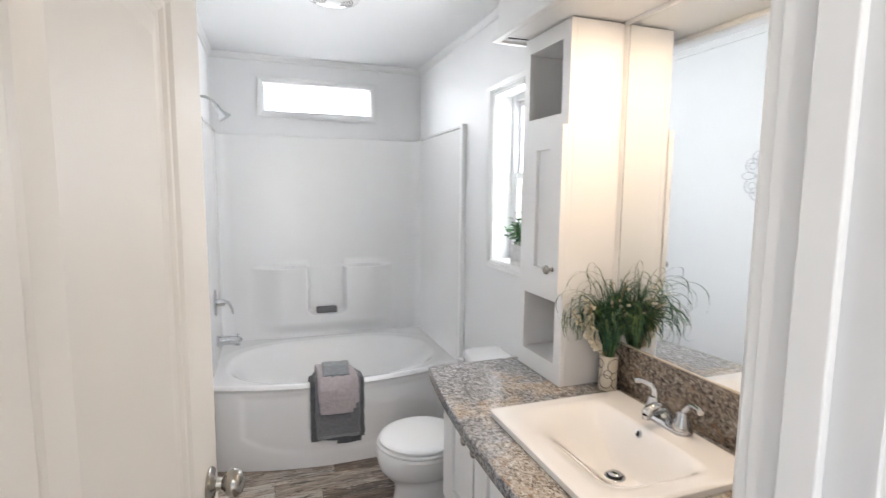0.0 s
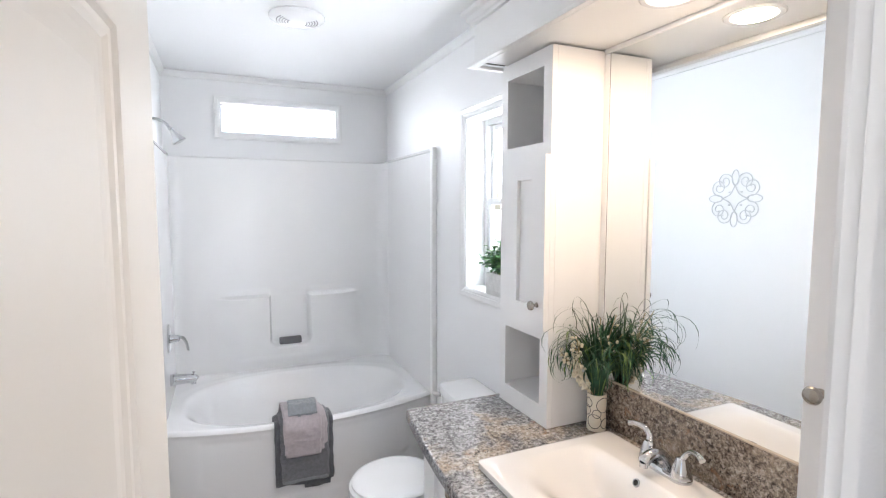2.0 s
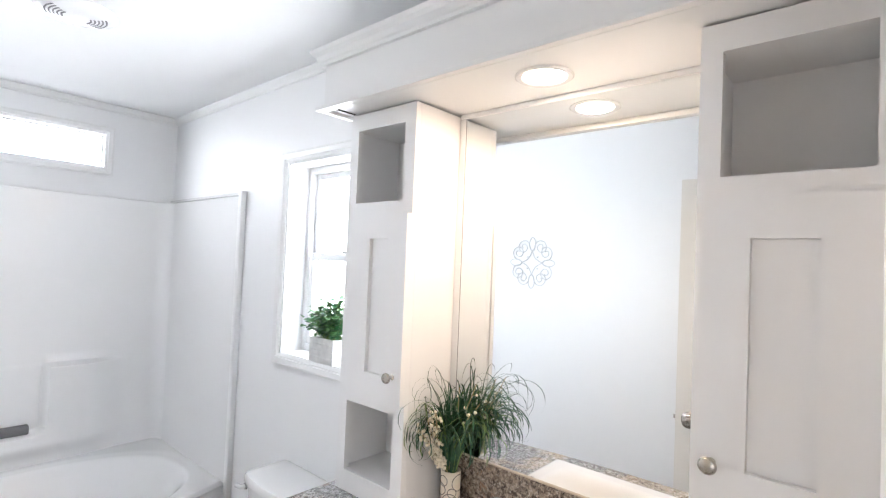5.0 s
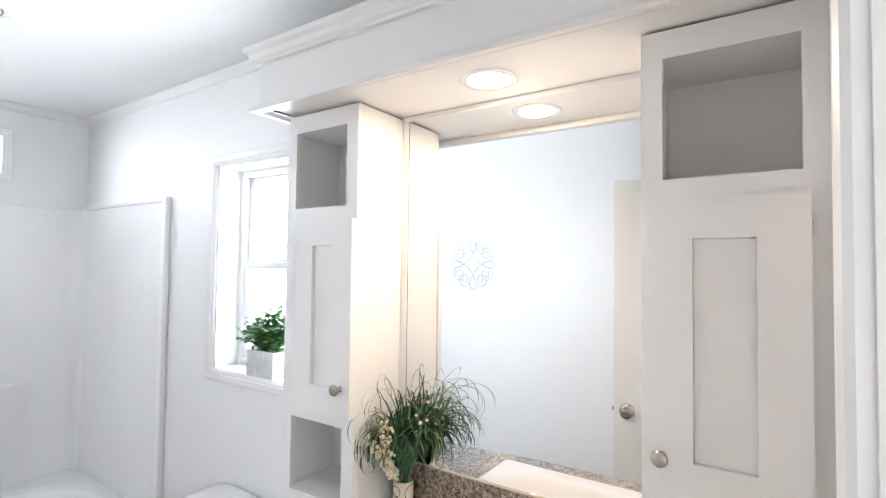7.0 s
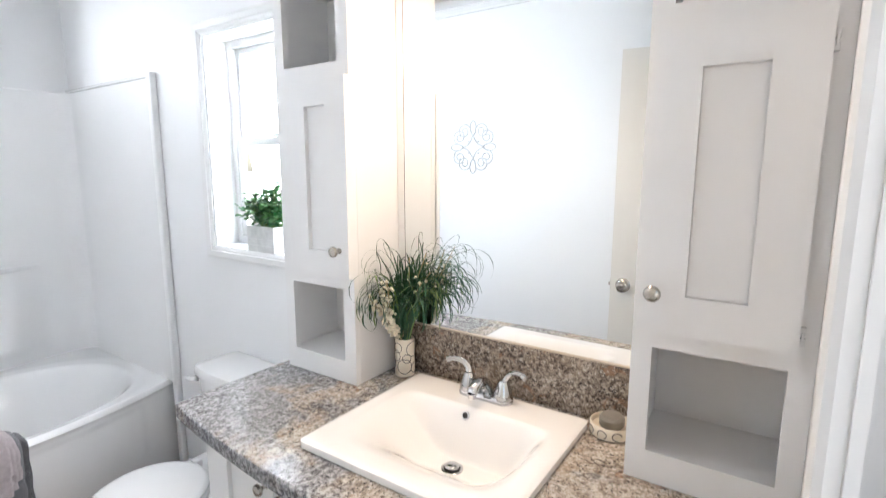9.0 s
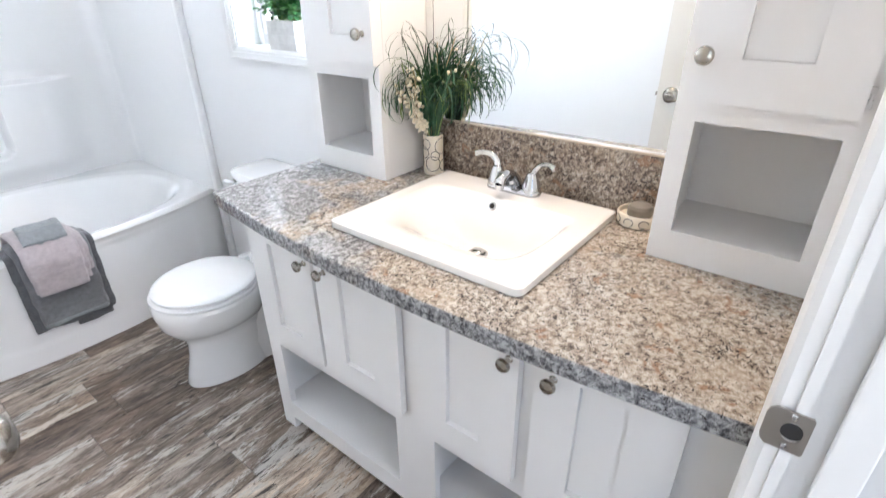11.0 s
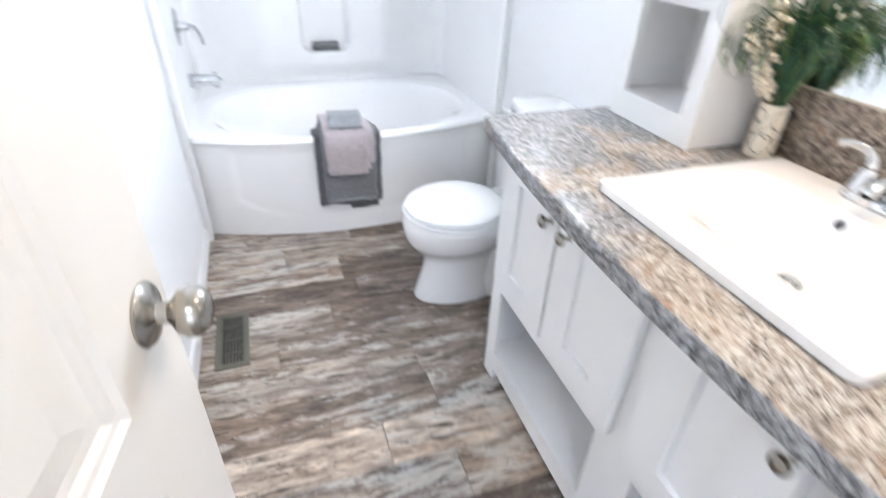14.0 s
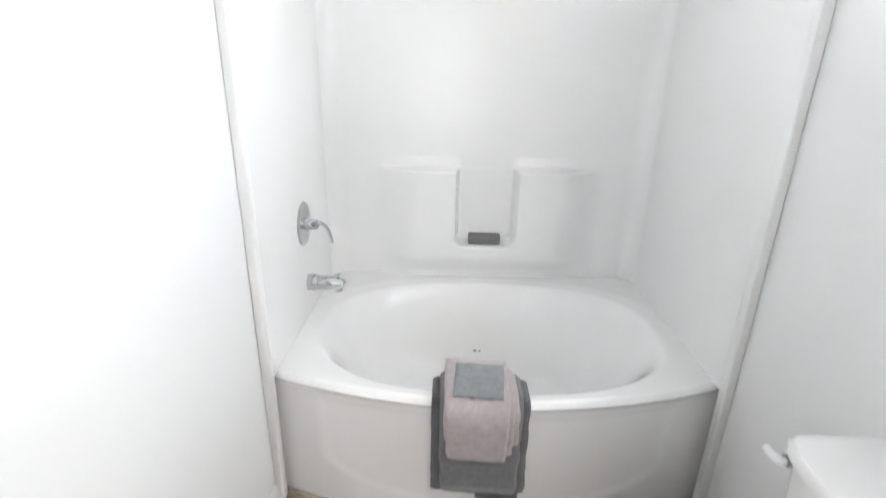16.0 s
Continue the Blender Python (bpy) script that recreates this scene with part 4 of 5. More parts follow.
# ---- storage towers on the counter ----
def tower(y0, y1, flip, label):
    t = thing("storage_tower", (1.355, (y0 + y1) / 2, CT), label, "cabinet", "towers flanking the mirror")
    x0, z0, z1 = 1.25, CT + 0.001, SZ - 0.0055
    part("side_panel", B((x0 + 0.0195, y0, z0, W - 0.001, y0 + 0.014, z1), bevel=0.001), CAB, t)
    part("side_panel", B((x0 + 0.0195, y1 - 0.014, z0, W - 0.001, y1, z1), bevel=0.001), CAB, t)
    part("back_panel", B((W - 0.009, y0 + 0.0145, z0, W - 0.001, y1 - 0.0145, z1)), CABIN, t)
    s0, s1 = y0 + (0.0375 if flip else 0.044), y1 - 0.038
    bm = B((x0, y0, z0, x0 + 0.019, s0, z1), (x0, s1, z0, x0 + 0.019, y1, z1), (x0, s0, z0, x0 + 0.019, s1, 0.952), (x0, s0, 1.168, x0 + 0.019, s1, 1.232),
           (x0, s0, 1.73, x0 + 0.019, s1, 1.793), (x0, s0, 2.026, x0 + 0.019, s1, z1))
    bmesh.ops.remove_doubles(bm, verts=bm.verts, dist=1e-5)
    part("face_frame", bm, CAB, t)
    part("shelf", B((x0 + 0.0195, y0 + 0.0145, 0.936, W - 0.0095, y1 - 0.0145, 0.950)), CAB, t)
    part("shelf", B((x0 + 0.0195, y0 + 0.0145, 1.170, W - 0.0095, y1 - 0.0145, 1.184)), CABIN, t)
    part("shelf", B((x0 + 0.0195, y0 + 0.0145, 1.777, W - 0.0095, y1 - 0.0145, 1.791)), CABIN, t)
    part("top", B((x0 + 0.0195, y0 + 0.0145, 2.030, W - 0.0095, y1 - 0.0145, 2.044)), CABIN, t)
    shaker_door(t, x0 - 0.0225, y0 + 0.0275 if flip else y0 - 0.004, y1 - 0.016 if flip else y1 - 0.066 + 0.0, 1.205, 1.752, 0.076, 0.073, ((y1 - 0.04) if flip else (y0 + 0.031), 1.283))
    hy = y0 + 0.0235 if flip else y1 - 0.068
    for hz in (1.235, 1.70):
        part("hinge", B((x0 - 0.012, hy - 0.004, hz - 0.016, x0 - 0.0005, hy + 0.004, hz - 0.003), (x0 - 0.012, hy - 0.004, hz + 0.003, x0 - 0.0005, hy + 0.004, hz + 0.016), (x0 - 0.016, hy - 0.002, hz - 0.008, x0 - 0.012, hy + 0.002, hz + 0.008), bevel=0.001), PLAST, t, "white door hinge")
    return t


tower(0.0095, 0.303, True, "tall white shaker storage tower on the counter by the doorway")
tower(1.055, 1.351, False, "tall white shaker storage tower on the counter by the window")

# ---- sink ----
def sink_z(x, y):
    f = min((1.292 - x) / 0.045, (x - 0.995) / 0.19, (0.893 - y) / 0.15, (y - 0.468) / 0.075)
    q = sstep(0, 1, (1.292 - x) / 0.06) * sstep(0, 1, (x - 0.985) / 0.20) * sstep(0, 1, (0.900 - y) / 0.17) * sstep(0, 1, (y - 0.468) / 0.10)
    bowl = 0.118 * q if f > 0 else 0.0
    dr = math.hypot(x - 1.195, y - 0.69)
    bowl += 0.003 * sstep(0.12, 0.0, dr) * (f > 0.4)
    return 0.906 - bowl


S0, S1, SY0, SY1 = 0.940, 1.402, 0.424, 0.943
bmK = bmesh.new()
NSX, NSY = 92, 100


def corner_round(x, y):
    """Pulls the rim's corners in to a small radius."""
    r = 0.018
    cx = min(max(x, S0 + r), S1 - r)
    cy = min(max(y, SY0 + r), SY1 - r)
    dx, dy = x - cx, y - cy
    if dx and dy:
        k = r / max(math.hypot(dx, dy), 1e-9) * max(abs(dx), abs(dy)) / r
        return cx + dx * k, cy + dy * k
    return x, y


vs = []
for i in range(NSX + 1):
    row = []
    for j in range(NSY + 1):
        x = S0 + (S1 - S0) * i / NSX
        y = SY0 + (SY1 - SY0) * j / NSY
        e = min(i, NSX - i, j, NSY - j)
        z = sink_z(x, y) - (0.004, 0.0015, 0.0004)[e] if e < 3 else sink_z(x, y)
        px, py = corner_round(x, y)
        row.append(bmK.verts.new((px, py, z)))
    vs.append(row)
for i in range(NSX):
    for j in range(NSY):
        bmK.faces.new((vs[i][j], vs[i + 1][j], vs[i + 1][j + 1], vs[i][j + 1]))
loop = [vs[i][0] for i in range(NSX)] + [vs[NSX][j] for j in range(NSY)] + [vs[i][NSY] for i in range(NSX, 0, -1)] + [vs[0][j] for j in range(NSY, 0, -1)]
low = [bmK.verts.new((v.co.x, v.co.y, CT + 0.0015)) for v in loop]
for k in range(len(loop)):
    bmK.faces.new((loop[k], loop[(k + 1) % len(loop)], low[(k + 1) % len(loop)], low[k]))
snk = thing("sink", (1.17, 0.68, CT), "biscuit-white rectangular drop-in sink on the counter", "sink")
part("basin", bmK, SINKM, snk, smooth=True)
DZ = sink_z(1.195, 0.69) + 0.001
part("drain", lathe([(0.0205, 0.0005), (0.021, 0.003), (0.0245, 0.0035), (0.0275, 0.0018), (0.028, -0.004)], pose(1.195, 0.69, DZ), 28), CHROME, snk, "chrome drain flange", True)
part("drain_gap", lathe([(0, 0.0006), (0.0205, 0.0006), (0.0205, -0.002)], pose(1.195, 0.69, DZ), 28), DARK, snk)
part("stopper", lathe([(0.005, 0.0007), (0.005, 0.006), (0.0185, 0.007), (0.019, 0.009), (0.016, 0.0115), (0.009, 0.0135), (0, 0.014)], pose(1.195, 0.69, DZ), 28), CHROME, snk, "raised chrome pop-up stopper", True)
ovm = pose(1.276, 0.702, sink_z(1.276, 0.702) + 0.0015, 0, -62, 0)
part("overflow_ring", lathe([(0.0065, 0.0), (0.0075, 0.002), (0.0100, 0.002), (0.0112, 0.0), (0.0112, -0.002)], ovm, 22), CHROME, snk, smooth=True)
part("overflow_hole", lathe([(0, 0.0006), (0.0068, 0.0006), (0.0068, -0.001)], ovm, 18), DARK, snk)

# ---- faucet ----
FZ, FX, FY = 0.9065, 1.362, 0.692
fau = thing("faucet", (FX, FY, FZ), "chrome two-handle centerset faucet", "faucet")
bmP = bmesh.new()
plate = []
for h, sc in ((0.0, 1.0), (0.006, 1.0), (0.012, 0.93), (0.015, 0.82)):
    plate.append([bmP.verts.new((FX + 0.027 * sc * math.cos(a), FY + (0.052 if math.sin(a) > 0 else -0.052) + 0.027 * sc * math.sin(a), FZ + h)) for a in [2 * math.pi * k / 40 for k in range(40)]])
for a, b in zip(plate, plate[1:]):
    for k in range(40):
        bmP.faces.new((a[k], a[(k + 1) % 40], b[(k + 1) % 40], b[k]))
bmP.faces.new(plate[-1])
part("base_plate", bmP, CHROME, fau, smooth=True)
sp_pts = spline([(FX + 0.006, FY, FZ + 0.008), (FX - 0.002, FY, FZ + 0.028), (FX - 0.018, FY, FZ + 0.046), (FX - 0.042, FY, FZ + 0.052), (FX - 0.064, FY, FZ + 0.046), (FX - 0.073, FY, FZ + 0.036)], 8)
n = len(sp_pts)
part("spout", tube(bmesh.new(), sp_pts, 0.0155, 18, [1.5 - 0.55 * min(1, 2.2 * k / n) for k in range(n)]), CHROME, fau, smooth=True)
part("aerator", lathe([(0.011, 0), (0.011, 0.012), (0.008, 0.012), (0.008, 0.002), (0, 0.002)], pose(FX - 0.072, FY, FZ + 0.025), 18), CHROME, fau, smooth=True)
for s in (-1, 1):
    hy = FY + s * 0.052
    hd = part("handle", lathe([(0.0262, 0.008), (0.0258, 0.016), (0.0225, 0.030), (0.0185, 0.042), (0.0155, 0.052), (0.012, 0.058), (0, 0.061)], pose(FX, hy, FZ), 26), CHROME, fau, smooth=True)
    lp = spline([(FX, hy, FZ + 0.046), (FX + 0.006, hy + s * 0.006, FZ + 0.066), (FX + 0.006, hy + s * 0.022, FZ + 0.082), (FX - 0.002, hy + s * 0.048, FZ + 0.087), (FX - 0.010, hy + s * 0.066, FZ + 0.083)], 7)
    m = len(lp)
    part("lever", tube(bmesh.new(), lp, 0.0095, 14, [1.25 - 0.5 * math.sin(math.pi * 0.62 * k / m) + (0.12 if k > m * 0.8 else 0) for k in range(m)], 0.8), CHROME, hd, smooth=True)


# ---- toilet ----
def egg(cx, cy, lf, lb, hw, z, n=48, power=2.0):
    """An egg outline, its nose towards -x."""
    out = []
    for k in range(n):
        a = 2 * math.pi * k / n
        c, s = math.cos(a), math.sin(a)
        sx = math.copysign(abs(c) ** (2 / power), c)
        sy = math.copysign(abs(s) ** (2 / power), s)
        out.append((cx + (lb if c > 0 else lf) * sx, cy + hw * sy, z))
    return out


def loft(rings, cap_low=True, cap_high=True):
    bm = bmesh.new()
    vs = [[bm.verts.new(p) for p in r] for r in rings]
    n = len(vs[0])
    for a, b in zip(vs, vs[1:]):
        for k in range(n):
            bm.faces.new((a[k], a[(k + 1) % n], b[(k + 1) % n], b[k]))
    if cap_low:
        bm.faces.new(vs[0])
    if cap_high:
        bm.faces.new(vs[-1][::-1])
    return bm


TY = 1.785
toi = thing("toilet", (1.1, TY, 0), "white porcelain two-piece toilet with the lid closed", "toilet")
part("bowl", loft([egg(1.02, TY, 0.195, 0.16, 0.105, 0.001), egg(1.02, TY, 0.196, 0.16, 0.106, 0.012), egg(1.02, TY, 0.185, 0.16, 0.098, 0.05), egg(1.02, TY, 0.165, 0.16, 0.088, 0.12),
                   egg(1.02, TY, 0.158, 0.165, 0.085, 0.18), egg(1.01, TY, 0.165, 0.175, 0.095, 0.215), egg(1.0, TY, 0.19, 0.19, 0.135, 0.25), egg(0.99, TY, 0.203, 0.20, 0.168, 0.29),
                   egg(0.985, TY, 0.206, 0.205, 0.184, 0.335), egg(0.985, TY, 0.205, 0.205, 0.187, 0.368), egg(0.985, TY, 0.198, 0.20, 0.18, 0.378)]), PORC, toi, smooth=True)
part("trapway", loft([egg(1.19, TY, 0.12, 0.15, 0.095, 0.001, power=3.5), egg(1.19, TY, 0.12, 0.15, 0.095, 0.10, power=3.5), egg(1.19, TY, 0.115, 0.14, 0.085, 0.13, power=3.2), egg(1.19, TY, 0.11, 0.13, 0.075, 0.24, power=3.0), egg(1.20, TY, 0.115, 0.15, 0.11, 0.32, power=3.0), egg(1.21, TY, 0.12, 0.2, 0.14, 0.375, power=3.5)]), PORC, toi, smooth=True)
part("seat", loft([egg(0.985, TY, 0.196, 0.185, 0.178, 0.379), egg(0.985, TY, 0.204, 0.19, 0.187, 0.385), egg(0.985, TY, 0.204, 0.19, 0.187, 0.393), egg(0.985, TY, 0.198, 0.185, 0.182, 0.397)]), PLAST, toi, "white plastic seat ring", True)
part("lid", loft([egg(0.988, TY, 0.188, 0.18, 0.172, 0.3985), egg(0.988, TY, 0.196, 0.184, 0.180, 0.403), egg(0.988, TY, 0.196, 0.184, 0.180, 0.412), egg(0.988, TY, 0.190, 0.179, 0.174, 0.418), egg(0.988, TY, 0.175, 0.167, 0.16, 0.4215), egg(0.988, TY, 0.09, 0.09, 0.08, 0.423), egg(0.988, TY, 0.02, 0.02, 0.02, 0.4235)]), PLAST, toi, "white plastic lid, closed", True)
for s in (-1, 1):
    part("hinge", B((1.175, TY + s * 0.07 - 0.018, 0.376, 1.205, TY + s * 0.07 + 0.018, 0.408), bevel=0.006, seg=3), PLAST, toi, smooth=True)


def tank_ring(x0, x1, hw, z, bow, r=0.03, n=10):
    """A rounded box outline with a gently bowed front."""
    pts = []
    for cx, cy, a0 in ((x1 - r, hw - r, 0), (x0 + r, hw - r, 90), (x0 + r, -hw + r, 180), (x1 - r, -hw + r, 270)):
        for k in range(n + 1):
            a = radians(a0 + 90 * k / n)
            pts.append([cx + r * math.cos(a), cy + r * math.sin(a)])
        if a0 == 90:
            for k in range(1, 12):
                y = (hw - r) - 2 * (hw - r) * k / 12
                pts.append([x0 - bow * (1 - (y / hw) ** 2), y])
    return [(x, TY - 0.02 + y, z) for x, y in pts]


part("tank", loft([tank_ring(1.285, 1.445, 0.165, 0.376, 0.008), tank_ring(1.278, 1.448, 0.175, 0.40, 0.01), tank_ring(1.268, 1.452, 0.19, 0.70, 0.014), tank_ring(1.268, 1.452, 0.19, 0.706, 0.014)]), PORC, toi, smooth=True)
part("tank_lid", loft([tank_ring(1.262, 1.454, 0.196, 0.7065, 0.018), tank_ring(1.256, 1.456, 0.202, 0.711, 0.018), tank_ring(1.256, 1.456, 0.202, 0.732, 0.018), tank_ring(1.262, 1.452, 0.196, 0.741, 0.018), tank_ring(1.276, 1.440, 0.18, 0.744, 0.016)]), PORC, toi, smooth=True)
lev = part("flush_lever", tube(bmesh.new(), spline([(1.268, TY + 0.162, 0.688), (1.252, TY + 0.163, 0.688), (1.245, TY + 0.174, 0.689), (1.244, TY + 0.196, 0.688)], 6), 0.009, 10), PLAST, toi, smooth=True)
part("lever_hub", lathe([(0, 0.008), (0.012, 0.007), (0.014, 0)], pose(1.2675, TY + 0.162, 0.688, 0, -90, 0), 16), CHROME, lev, smooth=True)


# ---- towels over the tub's rim ----
def drape(x0, x1, off, zin, zout, thick, seed, flare=0.0, skew=0.0, top=None):
    """A folded towel laid over the rim: down inside, across, and down the front; the sheet has real thickness."""
    prof = []
    y_in, y_out, zt = 2.475, 2.363, 0.486
    r = 0.018 + off
    for k in range(8):
        prof.append((y_in + off, zin + (zt - zin) * k / 8))
    for k in range(7):
        a = math.pi / 2 * k / 6
        prof.append((y_in - 0.018 + r * math.cos(a), zt - 0.018 + 0.0 + r * math.sin(a)))
    for k in range(1, 6):
        prof.append((y_in - 0.018 + (y_out + 0.018 - y_in + 0.018) * k / 6, zt - 0.018 + r))
    for k in range(7):
        a = math.pi / 2 + math.pi / 2 * k / 6
        prof.append((y_out + 0.018 + r * math.cos(a), zt - 0.018 + r * math.sin(a)))
    nz = 26
    for k in range(1, nz + 1):
        prof.append((y_out - off, zt - 0.018 + (zout - zt + 0.018) * k / nz))
    if top:
        # only a band across the hanging end
        prof = [(y_out - off, top + (zout - top) * k / 6) for k in range(7)]
    nx = 22
    outer, inner = [], []
    for i, (y, z) in enumerate(prof):
        u = i / (len(prof) - 1)
        po, pi_ = [], []
        a = prof[max(0, i - 1)]
        b = prof[min(len(prof) - 1, i + 1)]
        ty, tz = b[0] - a[0], b[1] - a[1]
        L = math.hypot(ty, tz) or 1
        ny, nz_ = tz / L, -ty / L
        for j in range(nx + 1):
            v = j / nx
            x = x0 + (x1 - x0) * v + skew * u + flare * (v - 0.5) * u
            edge = min(1, min(v, 1 - v) / 0.06, (1 - u) / 0.05 + 0.25, u / 0.05 + 0.25)
            wob = 0.0045 * noise.noise(Vector((x * 14, z * 22, seed))) + 0.0025 * noise.noise(Vector((x * 42, z * 60, seed + 5)))
            curve = (front(x) - front(0.68))
            th = thick * (0.35 + 0.65 * math.sqrt(max(0, 1 - (1 - edge) ** 2)))
            base = (x + 0.007 * noise.noise(Vector((z * 18, seed, v))), y + curve, z + 0.010 * noise.noise(Vector((x * 11, seed, 2.0))) * sstep(0.86, 1.0, u))
            po.append((base[0], base[1] + (ny * (th + wob)), base[2] + nz_ * (th + wob)))
            pi_.append(base)
        outer.append(po)
        inner.append(pi_)
    bm = bmesh.new()
    vo = [[bm.verts.new(p) for p in r_] for r_ in outer]
    vi = [[bm.verts.new(p) for p in r_] for r_ in inner]
    for v in (vo, vi):
        for a, b in zip(v, v[1:]):
            for k in range(nx):
                bm.faces.new((a[k], a[k + 1], b[k + 1], b[k]))
    for r1, r2 in ((vo[0], vi[0]), (vo[-1], vi[-1])):
        for k in range(nx):
            bm.faces.new((r1[k], r1[k + 1], r2[k + 1], r2[k]))
    for c in (0, nx):
        for a, b, c1, d in zip(vo, vo[1:], vi, vi[1:]):
            bm.faces.new((a[c], b[c], d[c], c1[c]))
    return bm


bt = thing("bath_towel", (0.68, 2.38, 0.486), "charcoal grey bath towel folded over the tub rim", "towel")
part("under_fold", drape(0.532, 0.826, 0.003, 0.40, 0.158, 0.011, 1.0), TOWEL_D, bt, smooth=True)
part("upper_fold", drape(0.554, 0.806, 0.0165, 0.42, 0.186, 0.016, 3.0, flare=-0.012), TOWEL_DL, bt, smooth=True)
part("hem_band", drape(0.562, 0.798, 0.0180, 0.47, 0.180, 0.016, 3.0, top=0.197), TOWEL_G, bt, "pale woven hem band", smooth=True)
part("hem", drape(0.672, 0.812, 0.001, 0.44, 0.128, 0.007, 4.0), TOWEL_D, bt, smooth=True)
ht = thing("hand_towel", (0.68, 2.36, 0.52), "pale mauve hand towel folded over the bath towel", "towel")
part("under_fold", drape(0.590, 0.784, 0.032, 0.46, 0.368, 0.011, 7.0, flare=0.02), TOWEL_P, ht, smooth=True)
part("middle_fold", drape(0.582, 0.772, 0.044, 0.47, 0.346, 0.010, 8.0, flare=0.01), TOWEL_P, ht, smooth=True)
part("upper_fold", drape(0.574, 0.762, 0.0545, 0.47, 0.330, 0.011, 9.0, flare=-0.016), TOWEL_P, ht, smooth=True)
part("band", drape(0.570, 0.758, 0.0655, 0.48, 0.412, 0.010, 11.0), TOWEL_P, ht, smooth=True)
wc = thing("washcloth", (0.672, 2.35, 0.56), "small grey washcloth folded flat on the towels", "washcloth")


def cloth_pad(x0, x1, y0, y1, z, th, seed):
    nx, ny = 20, 16
    bm = bmesh.new()
    top, bot = [], []
    for j in range(ny + 1):
        rt, rb = [], []
        for i in range(nx + 1):
            u, v = i / nx, j / ny
            x, y = x0 + (x1 - x0) * u, y0 + (y1 - y0) * v
            drop = -0.026 * sstep(0.45, 0.0, v) - 0.012 * (1 - v)
            e = min(1, min(u, 1 - u, v, 1 - v) / 0.06)
            w = 0.003 * noise.noise(Vector((x * 30, y * 30, seed)))
            rt.append(bm.verts.new((x, y, z + drop + th * (0.5 + 0.5 * math.sqrt(1 - (1 - e) ** 2)) + w)))
            rb.append(bm.verts.new((x, y, z + drop)))
        top.append(rt)
        bot.append(rb)
    for v in (top, bot):
        for a, b in zip(v, v[1:]):
            for k in range(nx):
                bm.faces.new((a[k], a[k + 1], b[k + 1], b[k]))
    for a, b in ((top[0], bot[0]), (top[-1], bot[-1])):
        for k in range(nx):
            bm.faces.new((a[k], a[k + 1], b[k + 1], b[k]))
    for c in (0, nx):
        for j in range(ny):
            bm.faces.new((top[j][c], top[j + 1][c], bot[j + 1][c], bot[j][c]))
    bm.transform(Matrix.Translation(((x0 + x1) / 2, 2.36, 0)) @ pose(0, 0, 0, 0, 0, -4) @ Matrix.Translation((-(x0 + x1) / 2, -2.36, 0)))
    return bm


for k, (nm, x0, x1, y0, y1) in enumerate((("lower_fold", 0.594, 0.744, 2.312, 2.430), ("middle_fold", 0.600, 0.738, 2.318, 2.428), ("upper_fold", 0.598, 0.741, 2.314, 2.425))):
    part(nm, cloth_pad(x0, x1, y0, y1, 0.554 + 0.0125 * k, 0.0105, 1.0 + k), TOWEL_G, wc, smooth=True)

# ---- small things ----
# ceiling exhaust fan
FCX, FCY = 0.662, 2.155
fan = thing("exhaust_fan", (FCX, FCY, H), "round white plastic ceiling exhaust fan grille", "exhaust fan")
part("cover", lathe([(0.122, 0), (0.1225, -0.006), (0.118, -0.012), (0.09, -0.022), (0.05, -0.027), (0, -0.028)], pose(FCX, FCY, H - 0.001), 56), PLAST, fan, smooth=True)
for side in (0, 180):
    for k in range(5):
        r = 0.042 + 0.0115 * k
        dz = -0.0275 + 0.0055 * (max(0, r - 0.045) / 0.045) + 0.0005
        pts = [(FCX + r * math.cos(radians(side + a)), FCY + r * math.sin(radians(side + a)), H - 0.001 + dz) for a in range(-32, 33, 4)]
        part("slot", tube(bmesh.new(), pts, 0.0030, 6, flat=0.8), SPONGE, fan, "dark vent slot")

# floor register
reg = thing("floor_register", (0.118, 1.718, 0), "olive metal floor register with louvres", "floor register")
R0, R1, Q0, Q1 = 0.060, 0.176, 1.574, 1.862
fr = B((R0, Q0, 0.0003, R0 + 0.02, Q1, 0.006), (R1 - 0.02, Q0, 0.0003, R1, Q1, 0.006), (R0 + 0.02, Q0, 0.0003, R1 - 0.02, Q0 + 0.022, 0.006), (R0 + 0.02, Q1 - 0.022, 0.0003, R1 - 0.02, Q1, 0.006), bevel=0.0015)
part("frame", fr, VENT, reg)
part("duct", B((R0 + 0.019, Q0 + 0.021, 0.0003, R1 - 0.019, Q1 - 0.021, 0.0012)), DARK, reg)
for k in range(7):
    x = R0 + 0.0245 + 0.0112 * k
    s = B((x - 0.0016, Q0 + 0.021, 0.0012, x + 0.0016, Q1 - 0.021, 0.0048))
    part("slat", s, VENT, reg)
for k in (1, 2, 3):
    y = Q0 + (Q1 - Q0) * k / 4
    part("crossbar", B((R0 + 0.019, y - 0.002, 0.0014, R1 - 0.019, y + 0.002, 0.0040)), VENT, reg)

# scrollwork on the left wall, seen in the mirror
AY, AZ, AR = 1.645, 1.638, 0.155
art = thing("wall_scrollwork", (0.004, AY, AZ - AR), "round white metal scrollwork hung on the wall", "wall decoration")


def wall_pt(a, r, out=0.012):
    return (out, AY + r * math.cos(a), AZ + r * math.sin(a))


